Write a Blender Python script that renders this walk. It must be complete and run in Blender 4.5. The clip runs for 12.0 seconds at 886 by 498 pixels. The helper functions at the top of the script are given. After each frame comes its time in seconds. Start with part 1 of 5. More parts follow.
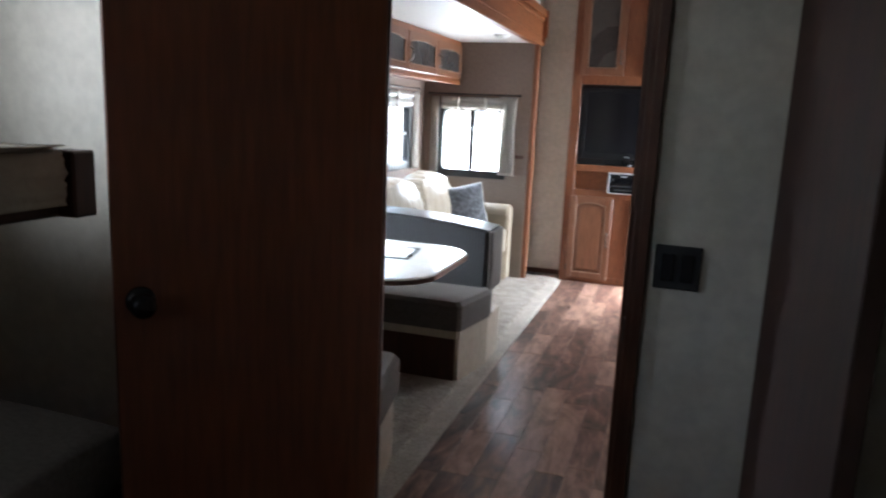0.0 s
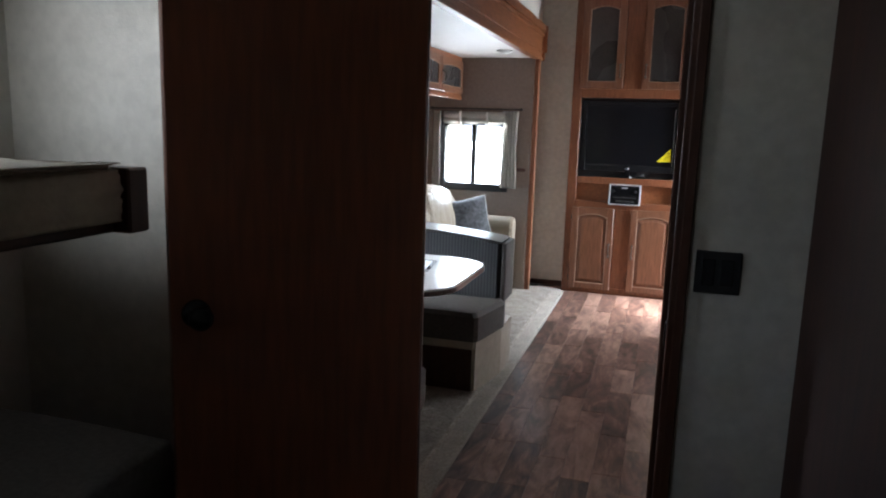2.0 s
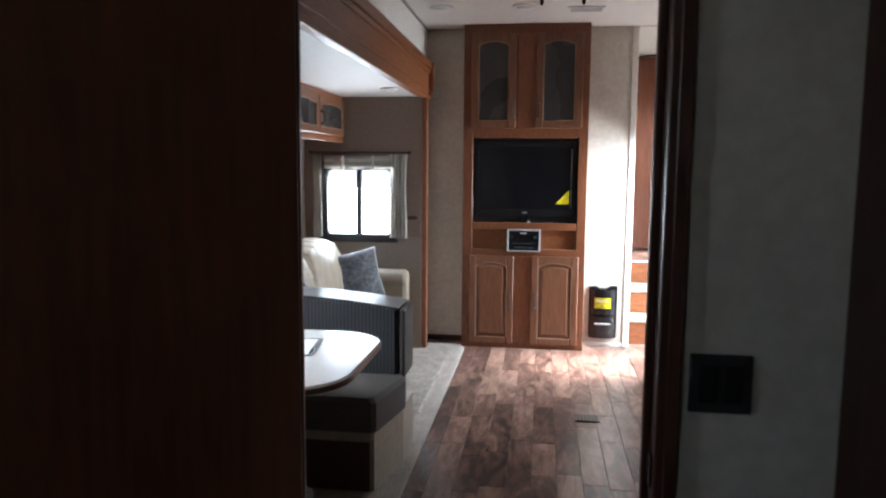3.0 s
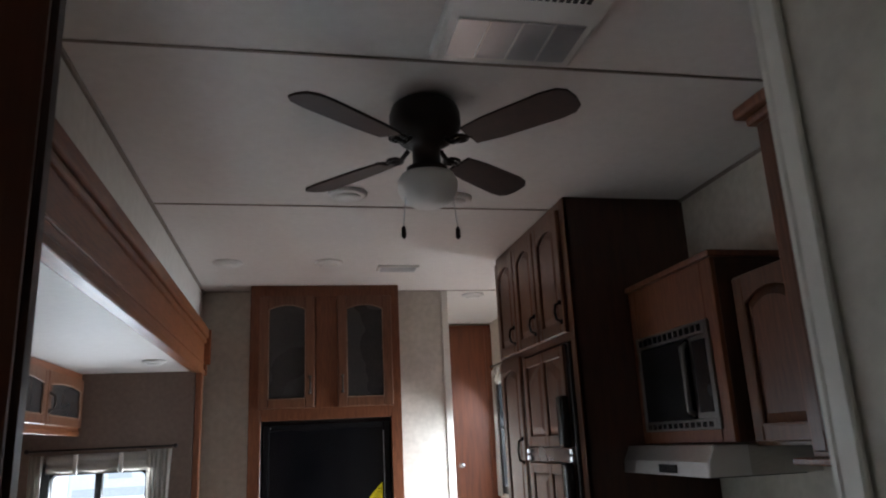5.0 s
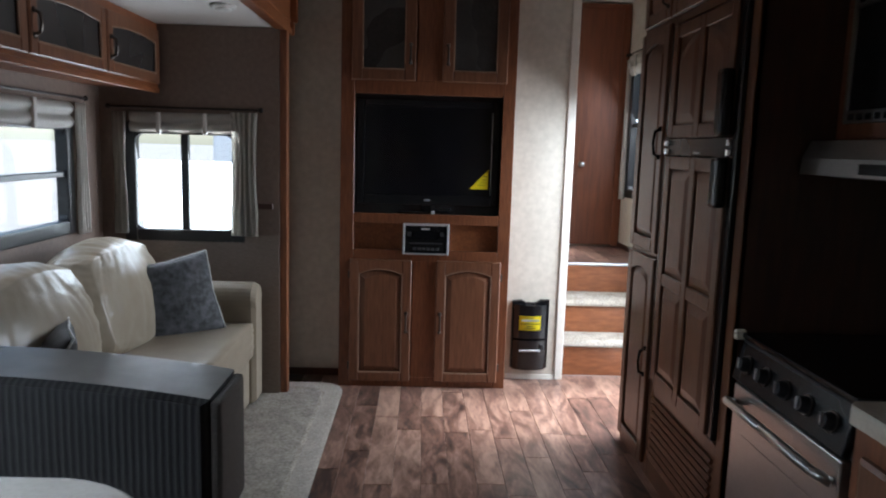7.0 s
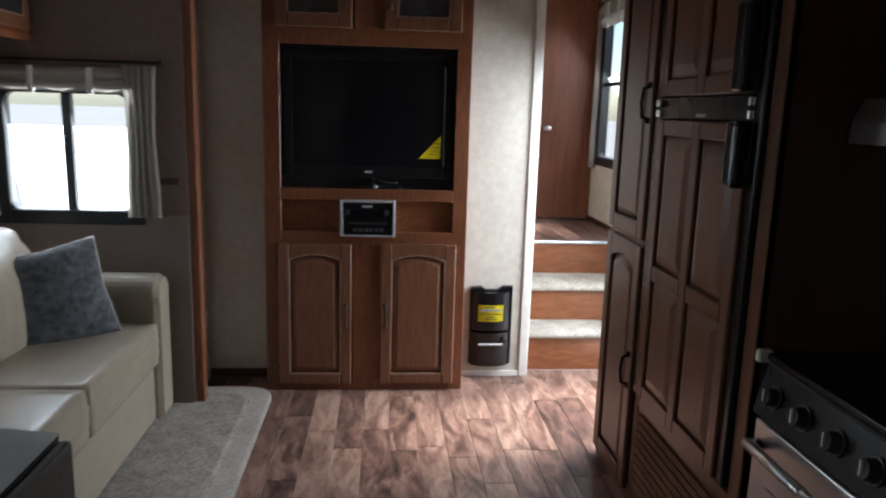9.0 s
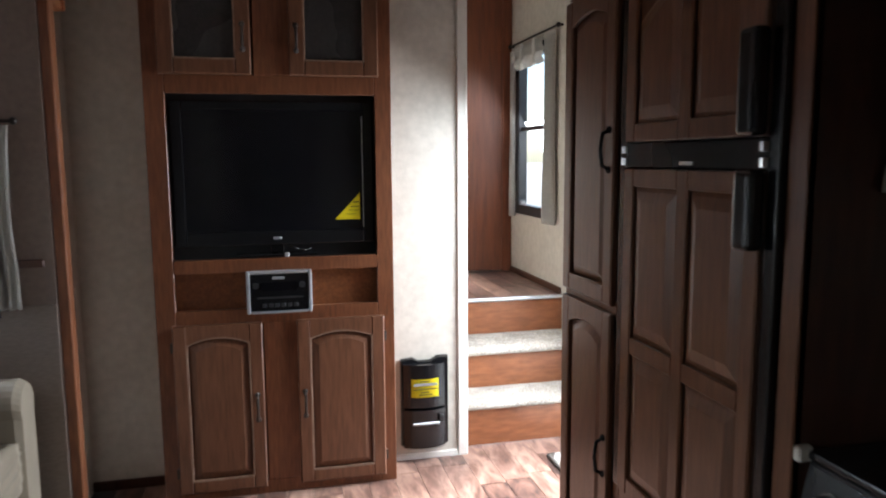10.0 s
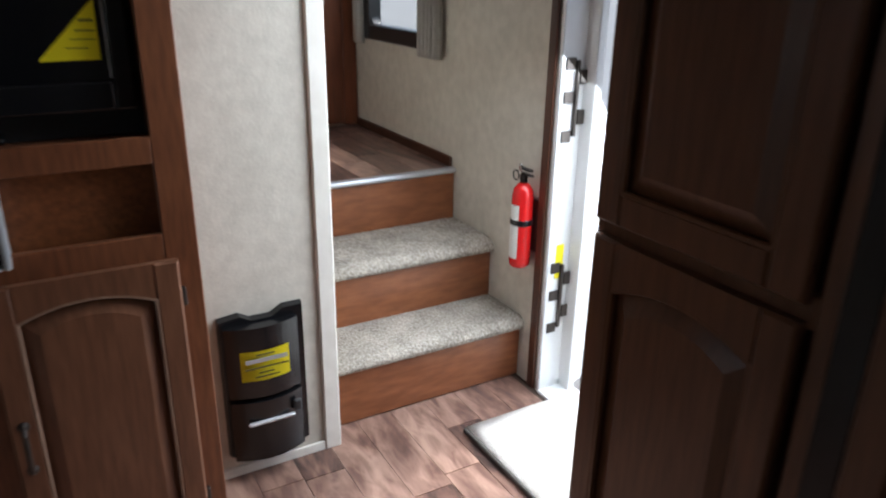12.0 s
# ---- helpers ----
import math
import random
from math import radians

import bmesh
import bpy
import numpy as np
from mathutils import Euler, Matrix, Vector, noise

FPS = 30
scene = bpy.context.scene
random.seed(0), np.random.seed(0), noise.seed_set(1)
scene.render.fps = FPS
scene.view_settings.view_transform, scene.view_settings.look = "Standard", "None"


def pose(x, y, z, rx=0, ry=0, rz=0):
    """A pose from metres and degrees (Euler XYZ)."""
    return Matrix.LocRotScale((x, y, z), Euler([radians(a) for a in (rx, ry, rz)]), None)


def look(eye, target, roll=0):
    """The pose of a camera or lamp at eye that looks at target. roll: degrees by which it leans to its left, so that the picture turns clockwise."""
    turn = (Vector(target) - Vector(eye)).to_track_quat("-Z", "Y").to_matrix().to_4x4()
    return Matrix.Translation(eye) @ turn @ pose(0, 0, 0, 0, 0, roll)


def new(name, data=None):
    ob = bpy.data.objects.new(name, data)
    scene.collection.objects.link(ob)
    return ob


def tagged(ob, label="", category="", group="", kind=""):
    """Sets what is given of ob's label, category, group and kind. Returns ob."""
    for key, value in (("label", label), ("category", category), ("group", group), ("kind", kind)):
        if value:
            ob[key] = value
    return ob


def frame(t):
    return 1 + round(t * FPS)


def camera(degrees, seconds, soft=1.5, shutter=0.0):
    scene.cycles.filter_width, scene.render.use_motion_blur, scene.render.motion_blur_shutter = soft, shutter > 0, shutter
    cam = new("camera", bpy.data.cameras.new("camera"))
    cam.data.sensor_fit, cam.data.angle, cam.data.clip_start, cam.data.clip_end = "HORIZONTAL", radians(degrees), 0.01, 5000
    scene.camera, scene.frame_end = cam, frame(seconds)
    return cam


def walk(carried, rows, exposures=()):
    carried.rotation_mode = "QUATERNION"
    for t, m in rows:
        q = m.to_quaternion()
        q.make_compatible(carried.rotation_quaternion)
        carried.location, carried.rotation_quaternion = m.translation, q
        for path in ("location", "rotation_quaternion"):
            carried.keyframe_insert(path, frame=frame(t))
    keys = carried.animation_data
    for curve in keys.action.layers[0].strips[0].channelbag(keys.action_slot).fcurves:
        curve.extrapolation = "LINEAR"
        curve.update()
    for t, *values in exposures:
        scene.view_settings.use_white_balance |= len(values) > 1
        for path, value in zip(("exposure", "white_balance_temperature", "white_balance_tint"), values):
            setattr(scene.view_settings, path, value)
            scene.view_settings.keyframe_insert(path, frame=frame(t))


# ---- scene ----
cam = camera(63.2, 12.0, soft=2.0, shutter=0.5)

PATH = [
    (0, (0.418, -6.365, 1.457), (-0.184, -4.496, 1.078), 2.5),
    (0.5, (0.444, -6.314, 1.457), (-0.312, -4.494, 1.117), 1.0),
    (1, (0.398, -6.412, 1.472), (-0.215, -4.531, 1.177), 1.7),
    (1.5, (0.34, -6.504, 1.458), (-0.218, -4.61, 1.136), -0.5),
    (2, (0.287, -6.465, 1.45), (-0.283, -4.578, 1.111), 1.8),
    (2.5, (0.211, -6.161, 1.46), (-0.169, -4.218, 1.173), 1.0),
    (2.7, (0.176, -6.05, 1.473), (-0.159, -4.095, 1.215), 0.9),
    (4.3, (-0.18, -5.13, 1.512), (-0.032, -3.142, 1.675), -1.6),
    (4.5, (-0.197, -5.054, 1.506), (0.019, -3.092, 1.831), -1.2),
    (5, (-0.229, -4.899, 1.547), (0.169, -3.008, 2.063), -2.8),
    (5.5, (-0.237, -4.8, 1.51), (0.161, -2.854, 1.746), -1.7),
    (6, (-0.154, -4.701, 1.496), (0.103, -2.719, 1.429), -1.6),
    (6.5, (-0.094, -4.5, 1.453), (0.016, -2.518, 1.21), -0.0),
    (6.7, (-0.08, -4.364, 1.437), (0.007, -2.383, 1.177), 0.8),
    (8.3, (0.058, -3.733, 1.436), (0.087, -1.767, 1.073), 3.1),
    (8.5, (0.073, -3.679, 1.436), (0.125, -1.712, 1.078), 2.5),
    (9, (0.043, -3.555, 1.433), (0.213, -1.598, 1.056), 1.7),
    (9.5, (-0.017, -3.387, 1.457), (0.322, -1.435, 1.184), 0.2),
    (10, (-0.033, -3.111, 1.459), (0.417, -1.178, 1.208), -0.4),
    (10.5, (-0.048, -2.75, 1.442), (0.514, -0.864, 1.086), 0.4),
    (11, (-0.038, -2.373, 1.439), (0.769, -0.615, 0.932), -1.2),
    (11.5, (0.08, -1.976, 1.404), (0.927, -0.256, 0.835), 0.2),
    (12, (0.191, -1.571, 1.37), (1.123, 0.046, 0.651), 1.0),
]
walk(cam, [(t, look(eye, target, roll)) for t, eye, target, roll in PATH], [(0, 2.9, 6050, 10), (0.5, 2.5, 6050, 10), (1.5, 2.3, 6050, 10), (2.5, 2.4, 6050, 10), (4.5, 1.1, 6050, 10), (5, 1.6, 6050, 10), (6, 1.9, 6050, 10), (6.5, 1.25, 6050, 10), (8.5, 0.65, 6150, 10), (9.5, 1.1, 6150, 10), (10, 1.35, 6150, 10), (10.5, 1.45, 6150, 10), (11, 1.25, 6150, 10), (11.5, 0.95, 6150, 10), (12, 0.15, 6150, 10)])

# ---- world and light ----
world = bpy.data.worlds.new("sky")
scene.world = world
world.use_nodes = True
wn = world.node_tree
sky = wn.nodes.new("ShaderNodeTexSky")
sky.sky_type, sky.sun_disc = "NISHITA", False
sky.sun_elevation, sky.sun_rotation = radians(52), radians(100)
sky.air_density, sky.dust_density = 1.0, 1.0
wn.nodes["Background"].inputs["Strength"].default_value = 0.15
wn.links.new(sky.outputs[0], wn.nodes["Background"].inputs[0])

sun = new("sun", bpy.data.lights.new("sun", "SUN"))
sun.data.energy, sun.data.angle, sun.data.color = 4.0, radians(12), (1, 0.97, 0.93)
sun.matrix_basis = look((8, 1.5, 10), (0, 0, 0))


def sky_panel(name, centre, target, w, h, watts, spread=180):
    """Sky light standing in an opening."""
    lamp = new(name, bpy.data.lights.new(name, "AREA"))
    lamp.data.shape, lamp.data.size, lamp.data.size_y = "RECTANGLE", w, h
    lamp.data.energy, lamp.data.color = watts, (0.87, 0.94, 1.0)
    lamp.data.spread = radians(spread)
    lamp.matrix_basis = look(centre, target)
    return lamp


sky_panel("sky_at_front_slide_window", (-1.35, -0.13, 1.2), (-1.35, -2, 0.5), 0.58, 0.6, 3.7)
sky_panel("sky_at_sofa_window", (-1.86, -1.25, 1.25), (-0.8, -1.25, 0.1), 1.2, 0.5, 1.4, 105)
sky_panel("sky_at_dinette_window", (-1.86, -3.15, 1.25), (-0.9, -3.15, 0.2), 1.0, 0.5, 3.7, 100)
sky_panel("sky_at_stair_window", (1.66, 1.285, 1.62), (0.9, 1.285, 1.1), 0.5, 0.95, 2.8)
sky_panel("sky_at_entry", (1.735, -0.19, 1.0), (0.6, -0.19, -0.15), 0.7, 1.9, 34, 165)
sky_panel("sky_at_bunk_window", (-1.84, -5.35, 1.75), (-1.2, -4.6, 1.5), 0.5, 0.4, 0.7, 110)
# added fill from behind the camera, to brighten the bunkroom door
sky_panel("fill_at_added_rear_window", (-1.25, -8.03, 1.65), (-0.9, -4.6, 1.2), 0.65, 0.45, 0.45)

# ---- materials ----


def nodes_of(name, rough=0.5, metal=0.0):
    m = bpy.data.materials.new(name)
    m.use_nodes = True
    t = m.node_tree
    b = t.nodes["Principled BSDF"]
    b.inputs["Roughness"].default_value, b.inputs["Metallic"].default_value = rough, metal
    return m, t, b


def surface(name, c1, c2=None, rough=0.5, metal=0.0, scale=8.0, stretch=(1, 1, 1), bump=0.0, bump_scale=60.0, coarse=2.0, islands=0.0):
    """A painted, woven or wooden surface: two scales of variation between two colours, and a fine relief."""
    m, t, b = nodes_of(name, rough, metal)
    c2 = c2 or tuple(0.85 * v for v in c1)
    co = t.nodes.new("ShaderNodeTexCoord")
    mp = t.nodes.new("ShaderNodeMapping")
    mp.inputs["Scale"].default_value = stretch
    t.links.new(co.outputs["Object"], mp.inputs[0])
    fine, wide = t.nodes.new("ShaderNodeTexNoise"), t.nodes.new("ShaderNodeTexNoise")
    fine.inputs["Scale"].default_value, fine.inputs["Detail"].default_value = scale, 6
    wide.inputs["Scale"].default_value, wide.inputs["Detail"].default_value = coarse, 2
    t.links.new(mp.outputs[0], fine.inputs[0])
    t.links.new(co.outputs["Object"], wide.inputs[0])
    mix = t.nodes.new("ShaderNodeMath")
    mix.operation = "ADD"
    half = t.nodes.new("ShaderNodeMath")
    half.operation = "MULTIPLY_ADD"
    half.inputs[1].default_value, half.inputs[2].default_value = 0.5, -0.25
    t.links.new(wide.outputs[0], half.inputs[0])
    t.links.new(fine.outputs[0], mix.inputs[0])
    t.links.new(half.outputs[0], mix.inputs[1])
    last = mix.outputs[0]
    if islands:
        info = t.nodes.new("ShaderNodeObjectInfo")
        sh = t.nodes.new("ShaderNodeMath")
        sh.operation = "MULTIPLY_ADD"
        sh.inputs[1].default_value, sh.inputs[2].default_value = islands, -islands / 2
        t.links.new(info.outputs["Random"], sh.inputs[0])
        ad = t.nodes.new("ShaderNodeMath")
        t.links.new(last, ad.inputs[0])
        t.links.new(sh.outputs[0], ad.inputs[1])
        last = ad.outputs[0]
    ramp = t.nodes.new("ShaderNodeValToRGB")
    ramp.color_ramp.elements[0].position, ramp.color_ramp.elements[1].position = 0.3, 0.72
    ramp.color_ramp.elements[0].color, ramp.color_ramp.elements[1].color = (*c2, 1), (*c1, 1)
    t.links.new(last, ramp.inputs[0])
    t.links.new(ramp.outputs[0], b.inputs["Base Color"])
    rv = t.nodes.new("ShaderNodeMath")
    rv.operation = "MULTIPLY_ADD"
    rv.inputs[1].default_value, rv.inputs[2].default_value = 0.12, rough - 0.06
    t.links.new(wide.outputs[0], rv.inputs[0])
    t.links.new(rv.outputs[0], b.inputs["Roughness"])
    if bump:
        bn, bp = t.nodes.new("ShaderNodeTexNoise"), t.nodes.new("ShaderNodeBump")
        bn.inputs["Scale"].default_value, bn.inputs["Detail"].default_value = bump_scale, 4
        t.links.new(mp.outputs[0], bn.inputs[0])
        bp.inputs["Strength"].default_value, bp.inputs["Distance"].default_value = bump, 0.01
        t.links.new(bn.outputs[0], bp.inputs["Height"])
        t.links.new(bp.outputs[0], b.inputs["Normal"])
    return m


CHERRY = surface("cherry_wood", (0.22, 0.078, 0.032), (0.12, 0.038, 0.016), 0.38, scale=14, stretch=(6, 6, 0.8), bump=0.05)
CHERRY_H = surface("cherry_wood_along", (0.26, 0.088, 0.031), (0.15, 0.045, 0.016), 0.38, scale=14, stretch=(6, 0.8, 6), bump=0.05)
WALNUT = surface("glazed_maple", (0.14, 0.055, 0.025), (0.08, 0.029, 0.013), 0.34, scale=12, stretch=(6, 6, 0.7), bump=0.06)
DOORWOOD = surface("glazed_cherry", (0.195, 0.082, 0.042), (0.12, 0.047, 0.023), 0.36, scale=12, stretch=(6, 6, 0.7), bump=0.06)
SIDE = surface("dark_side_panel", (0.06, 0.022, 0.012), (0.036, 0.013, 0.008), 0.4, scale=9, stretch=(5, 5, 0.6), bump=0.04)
BUNKDOOR = surface("red_brown_door_veneer", (0.18, 0.052, 0.019), (0.11, 0.031, 0.012), 0.5, scale=9, stretch=(5, 5, 0.5), bump=0.04)
# red-brown door veneer darkened: the bathroom door's shade is in this colour
BATHDOOR_SHADED = surface("shaded_bath_door_veneer", (0.05, 0.016, 0.007), (0.03, 0.01, 0.005), 0.75, scale=9, stretch=(5, 5, 0.5), bump=0.04)
# pale glaze on the door beads, lightened further as their edge highlight
GLAZE_GLINT = surface("glaze_bead_highlight", (0.30, 0.19, 0.13), (0.20, 0.115, 0.075), 0.3, scale=30, coarse=6)
STEPWOOD = surface("stair_riser_veneer", (0.28, 0.10, 0.04), (0.18, 0.058, 0.022), 0.36, scale=10, stretch=(1.2, 5, 5), bump=0.03)
BEIGE = surface("beige_wallboard", (0.60, 0.55, 0.47), (0.50, 0.455, 0.385), 0.62, scale=26, bump=0.08, bump_scale=90, coarse=6)
CREAM = surface("cream_wallboard", (0.70, 0.67, 0.61), (0.62, 0.59, 0.53), 0.6, scale=22, bump=0.06, bump_scale=90, coarse=5)
TAUPE = surface("taupe_wallboard", (0.205, 0.145, 0.115), (0.16, 0.112, 0.088), 0.6, scale=40, bump=0.08, bump_scale=110)
TAUPE_LOW = surface("taupe_lower_wallboard", (0.22, 0.17, 0.135), (0.17, 0.128, 0.10), 0.6, scale=40, stretch=(1, 1, 4), bump=0.08, bump_scale=110)
CEIL = surface("ceiling_vinyl", (0.73, 0.70, 0.665), (0.68, 0.65, 0.615), 0.55, scale=30, bump=0.04, bump_scale=120)
TRIMC = surface("cream_trim", (0.74, 0.70, 0.63), (0.66, 0.62, 0.55), 0.4, scale=20)
SEAM = surface("ceiling_seam_strip", (0.28, 0.23, 0.19), (0.22, 0.18, 0.15), 0.5)
DARKTRIM = surface("dark_wood_trim", (0.075, 0.025, 0.012), (0.045, 0.015, 0.008), 0.35, stretch=(6, 6, 0.8), bump=0.04)
BLACK = surface("black_plastic", (0.008, 0.008, 0.009), (0.005, 0.005, 0.006), 0.26, scale=40)
BLACKMATT = surface("matt_black_plastic", (0.018, 0.018, 0.019), (0.012, 0.012, 0.013), 0.55, scale=40, bump=0.04, bump_scale=300)
SCREEN = surface("screen_glass", (0.006, 0.006, 0.008), (0.005, 0.005, 0.006), 0.12, scale=3)
TVCASE = surface("glossy_black_case", (0.009, 0.009, 0.010), (0.007, 0.007, 0.008), 0.2, scale=3)
GLASSBLK = surface("black_hob_glass", (0.010, 0.010, 0.011), (0.008, 0.008, 0.008), 0.2, scale=9)
STEEL = surface("brushed_steel", (0.56, 0.54, 0.52), (0.46, 0.44, 0.42), 0.3, 0.9, scale=50, stretch=(1, 1, 12), bump=0.02)
DARKSTEEL = surface("dark_brushed_steel", (0.24, 0.23, 0.22), (0.18, 0.17, 0.165), 0.32, 0.9, scale=50, stretch=(1, 1, 12), bump=0.02)
CHROME = surface("chrome", (0.75, 0.75, 0.76), (0.68, 0.68, 0.7), 0.14, 1.0)
SILVER = surface("silver_plastic", (0.55, 0.56, 0.58), (0.48, 0.49, 0.5), 0.3, 0.5)
PEWTER = surface("dark_pewter", (0.10, 0.085, 0.075), (0.06, 0.05, 0.045), 0.35, 0.8)
YELLOW = surface("yellow_sticker", (0.85, 0.72, 0.01), (0.80, 0.66, 0.01), 0.4, scale=3)
WHITE = surface("white_plastic", (0.74, 0.73, 0.70), (0.68, 0.67, 0.64), 0.4)
PRINT = surface("dark_print", (0.12, 0.10, 0.03), (0.1, 0.08, 0.02), 0.5)
SMOKED = surface("smoked_insert", (0.045, 0.04, 0.038), (0.03, 0.027, 0.026), 0.28, scale=70, bump=0.25, bump_scale=160)
LEATHER = surface("cream_leather", (0.31, 0.26, 0.195), (0.265, 0.22, 0.165), 0.3, scale=12, bump=0.05, bump_scale=70)
BOOTHSIDE = surface("booth_tan_vinyl", (0.44, 0.375, 0.29), (0.36, 0.305, 0.23), 0.5, scale=20, bump=0.1, bump_scale=120)
PIPING = surface("pale_piping", (0.56, 0.55, 0.52), (0.45, 0.44, 0.42), 0.28, scale=14, bump=0.1, bump_scale=25)
SEATFAB = surface("grey_brown_seat_fabric", (0.105, 0.09, 0.078), (0.07, 0.06, 0.052), 0.75, scale=90, bump=0.2, bump_scale=400)
PILLOW = surface("grey_damask_pillow", (0.095, 0.098, 0.108), (0.02, 0.021, 0.023), 0.7, scale=34, bump=0.25, bump_scale=300, coarse=9)
DARKPIL = surface("dark_pillow_fabric", (0.05, 0.047, 0.047), (0.018, 0.016, 0.016), 0.7, scale=24, bump=0.25, bump_scale=300)
CARPET = surface("tan_carpet", (0.56, 0.51, 0.44), (0.36, 0.32, 0.275), 0.95, scale=90, bump=0.9, bump_scale=420, coarse=7)
CARPETB = surface("rug_field", (0.50, 0.45, 0.385), (0.25, 0.22, 0.185), 0.95, scale=80, bump=0.9, bump_scale=380, coarse=16)
STEPCARPET = surface("stair_carpet", (0.60, 0.54, 0.455), (0.25, 0.215, 0.175), 0.95, scale=110, bump=1.0, bump_scale=150, coarse=10)
COUNTER = surface("cream_counter_laminate", (0.60, 0.55, 0.47), (0.50, 0.455, 0.38), 0.3, scale=120, coarse=12)
TABLETOP = surface("pale_table_laminate", (0.72, 0.70, 0.66), (0.63, 0.61, 0.57), 0.16, scale=80, coarse=10)
CURTAIN = surface("silver_beige_curtain", (0.68, 0.65, 0.60), (0.55, 0.52, 0.475), 0.4, scale=60, stretch=(4, 4, 1), bump=0.1, bump_scale=300)
FRAMEBLK = surface("black_window_frame", (0.014, 0.014, 0.015), (0.009, 0.009, 0.01), 0.35)
RED = surface("red_enamel", (0.62, 0.012, 0.012), (0.54, 0.01, 0.01), 0.25)
BLADE = surface("dark_walnut_blade", (0.032, 0.013, 0.009), (0.018, 0.008, 0.006), 0.55, stretch=(2, 2, 6), scale=12)
BRONZE = surface("oil_bronze", (0.028, 0.02, 0.017), (0.02, 0.014, 0.012), 0.4, 0.6)
OPAL = surface("opal_glass", (0.72, 0.71, 0.68), (0.68, 0.67, 0.64), 0.3)
ALU = surface("white_aluminium", (0.76, 0.76, 0.75), (0.70, 0.70, 0.69), 0.4)
MATTRESS = surface("tan_quilted_cover", (0.43, 0.37, 0.29), (0.36, 0.305, 0.235), 0.8, scale=30, bump=0.3, bump_scale=60)
GREYFAB = surface("grey_bunk_fabric", (0.20, 0.19, 0.18), (0.14, 0.13, 0.125), 0.85, scale=60, bump=0.3, bump_scale=200)
GRAVEL = surface("pale_gravel", (0.46, 0.44, 0.41), (0.32, 0.30, 0.28), 0.9, scale=30, bump=0.7, bump_scale=90, coarse=0.6)
PAPER = surface("white_paper", (0.78, 0.80, 0.82), (0.72, 0.74, 0.76), 0.6)
GROUT = surface("dark_floor_joint", (0.05, 0.03, 0.02), (0.035, 0.02, 0.014), 0.6)
MATW = surface("pale_entry_mat", (0.66, 0.63, 0.58), (0.55, 0.52, 0.47), 0.9, scale=140, bump=0.8, bump_scale=300)
MATEDGE = surface("dark_mat_binding", (0.05, 0.045, 0.04), (0.12, 0.11, 0.10), 0.8, scale=150)
MORTAR = surface("grey_grout", (0.30, 0.27, 0.24), (0.25, 0.22, 0.19), 0.8)
TILE_MATS = [surface("mosaic_" + n, a, b_, 0.25) for n, a, b_ in (("cream", (0.50, 0.44, 0.36), (0.42, 0.37, 0.3)), ("brown", (0.16, 0.10, 0.07), (0.11, 0.07, 0.05)), ("tan", (0.33, 0.25, 0.18), (0.27, 0.2, 0.14)), ("grey", (0.28, 0.26, 0.25), (0.22, 0.2, 0.19)))]


def stripes():
    m, t, b = nodes_of("charcoal_striped_fabric", 0.8)
    co, wv, no = t.nodes.new("ShaderNodeTexCoord"), t.nodes.new("ShaderNodeTexWave"), t.nodes.new("ShaderNodeTexNoise")
    wv.inputs["Scale"].default_value, wv.inputs["Distortion"].default_value = 17.0, 0.8
    no.inputs["Scale"].default_value = 160
    r = t.nodes.new("ShaderNodeValToRGB")
    r.color_ramp.elements[0].color, r.color_ramp.elements[1].color = (0.024, 0.024, 0.026, 1), (0.048, 0.047, 0.047, 1)
    r.color_ramp.elements[0].position, r.color_ramp.elements[1].position = 0.35, 0.75
    bp = t.nodes.new("ShaderNodeBump")
    bp.inputs["Strength"].default_value, bp.inputs["Distance"].default_value = 0.2, 0.006
    t.links.new(co.outputs["Object"], wv.inputs[0])
    t.links.new(co.outputs["Object"], no.inputs[0])
    t.links.new(wv.outputs["Fac"], r.inputs[0])
    t.links.new(r.outputs[0], b.inputs["Base Color"])
    t.links.new(wv.outputs["Fac"], bp.inputs["Height"])
    t.links.new(bp.outputs[0], b.inputs["Normal"])
    return m


STRIPE = stripes()


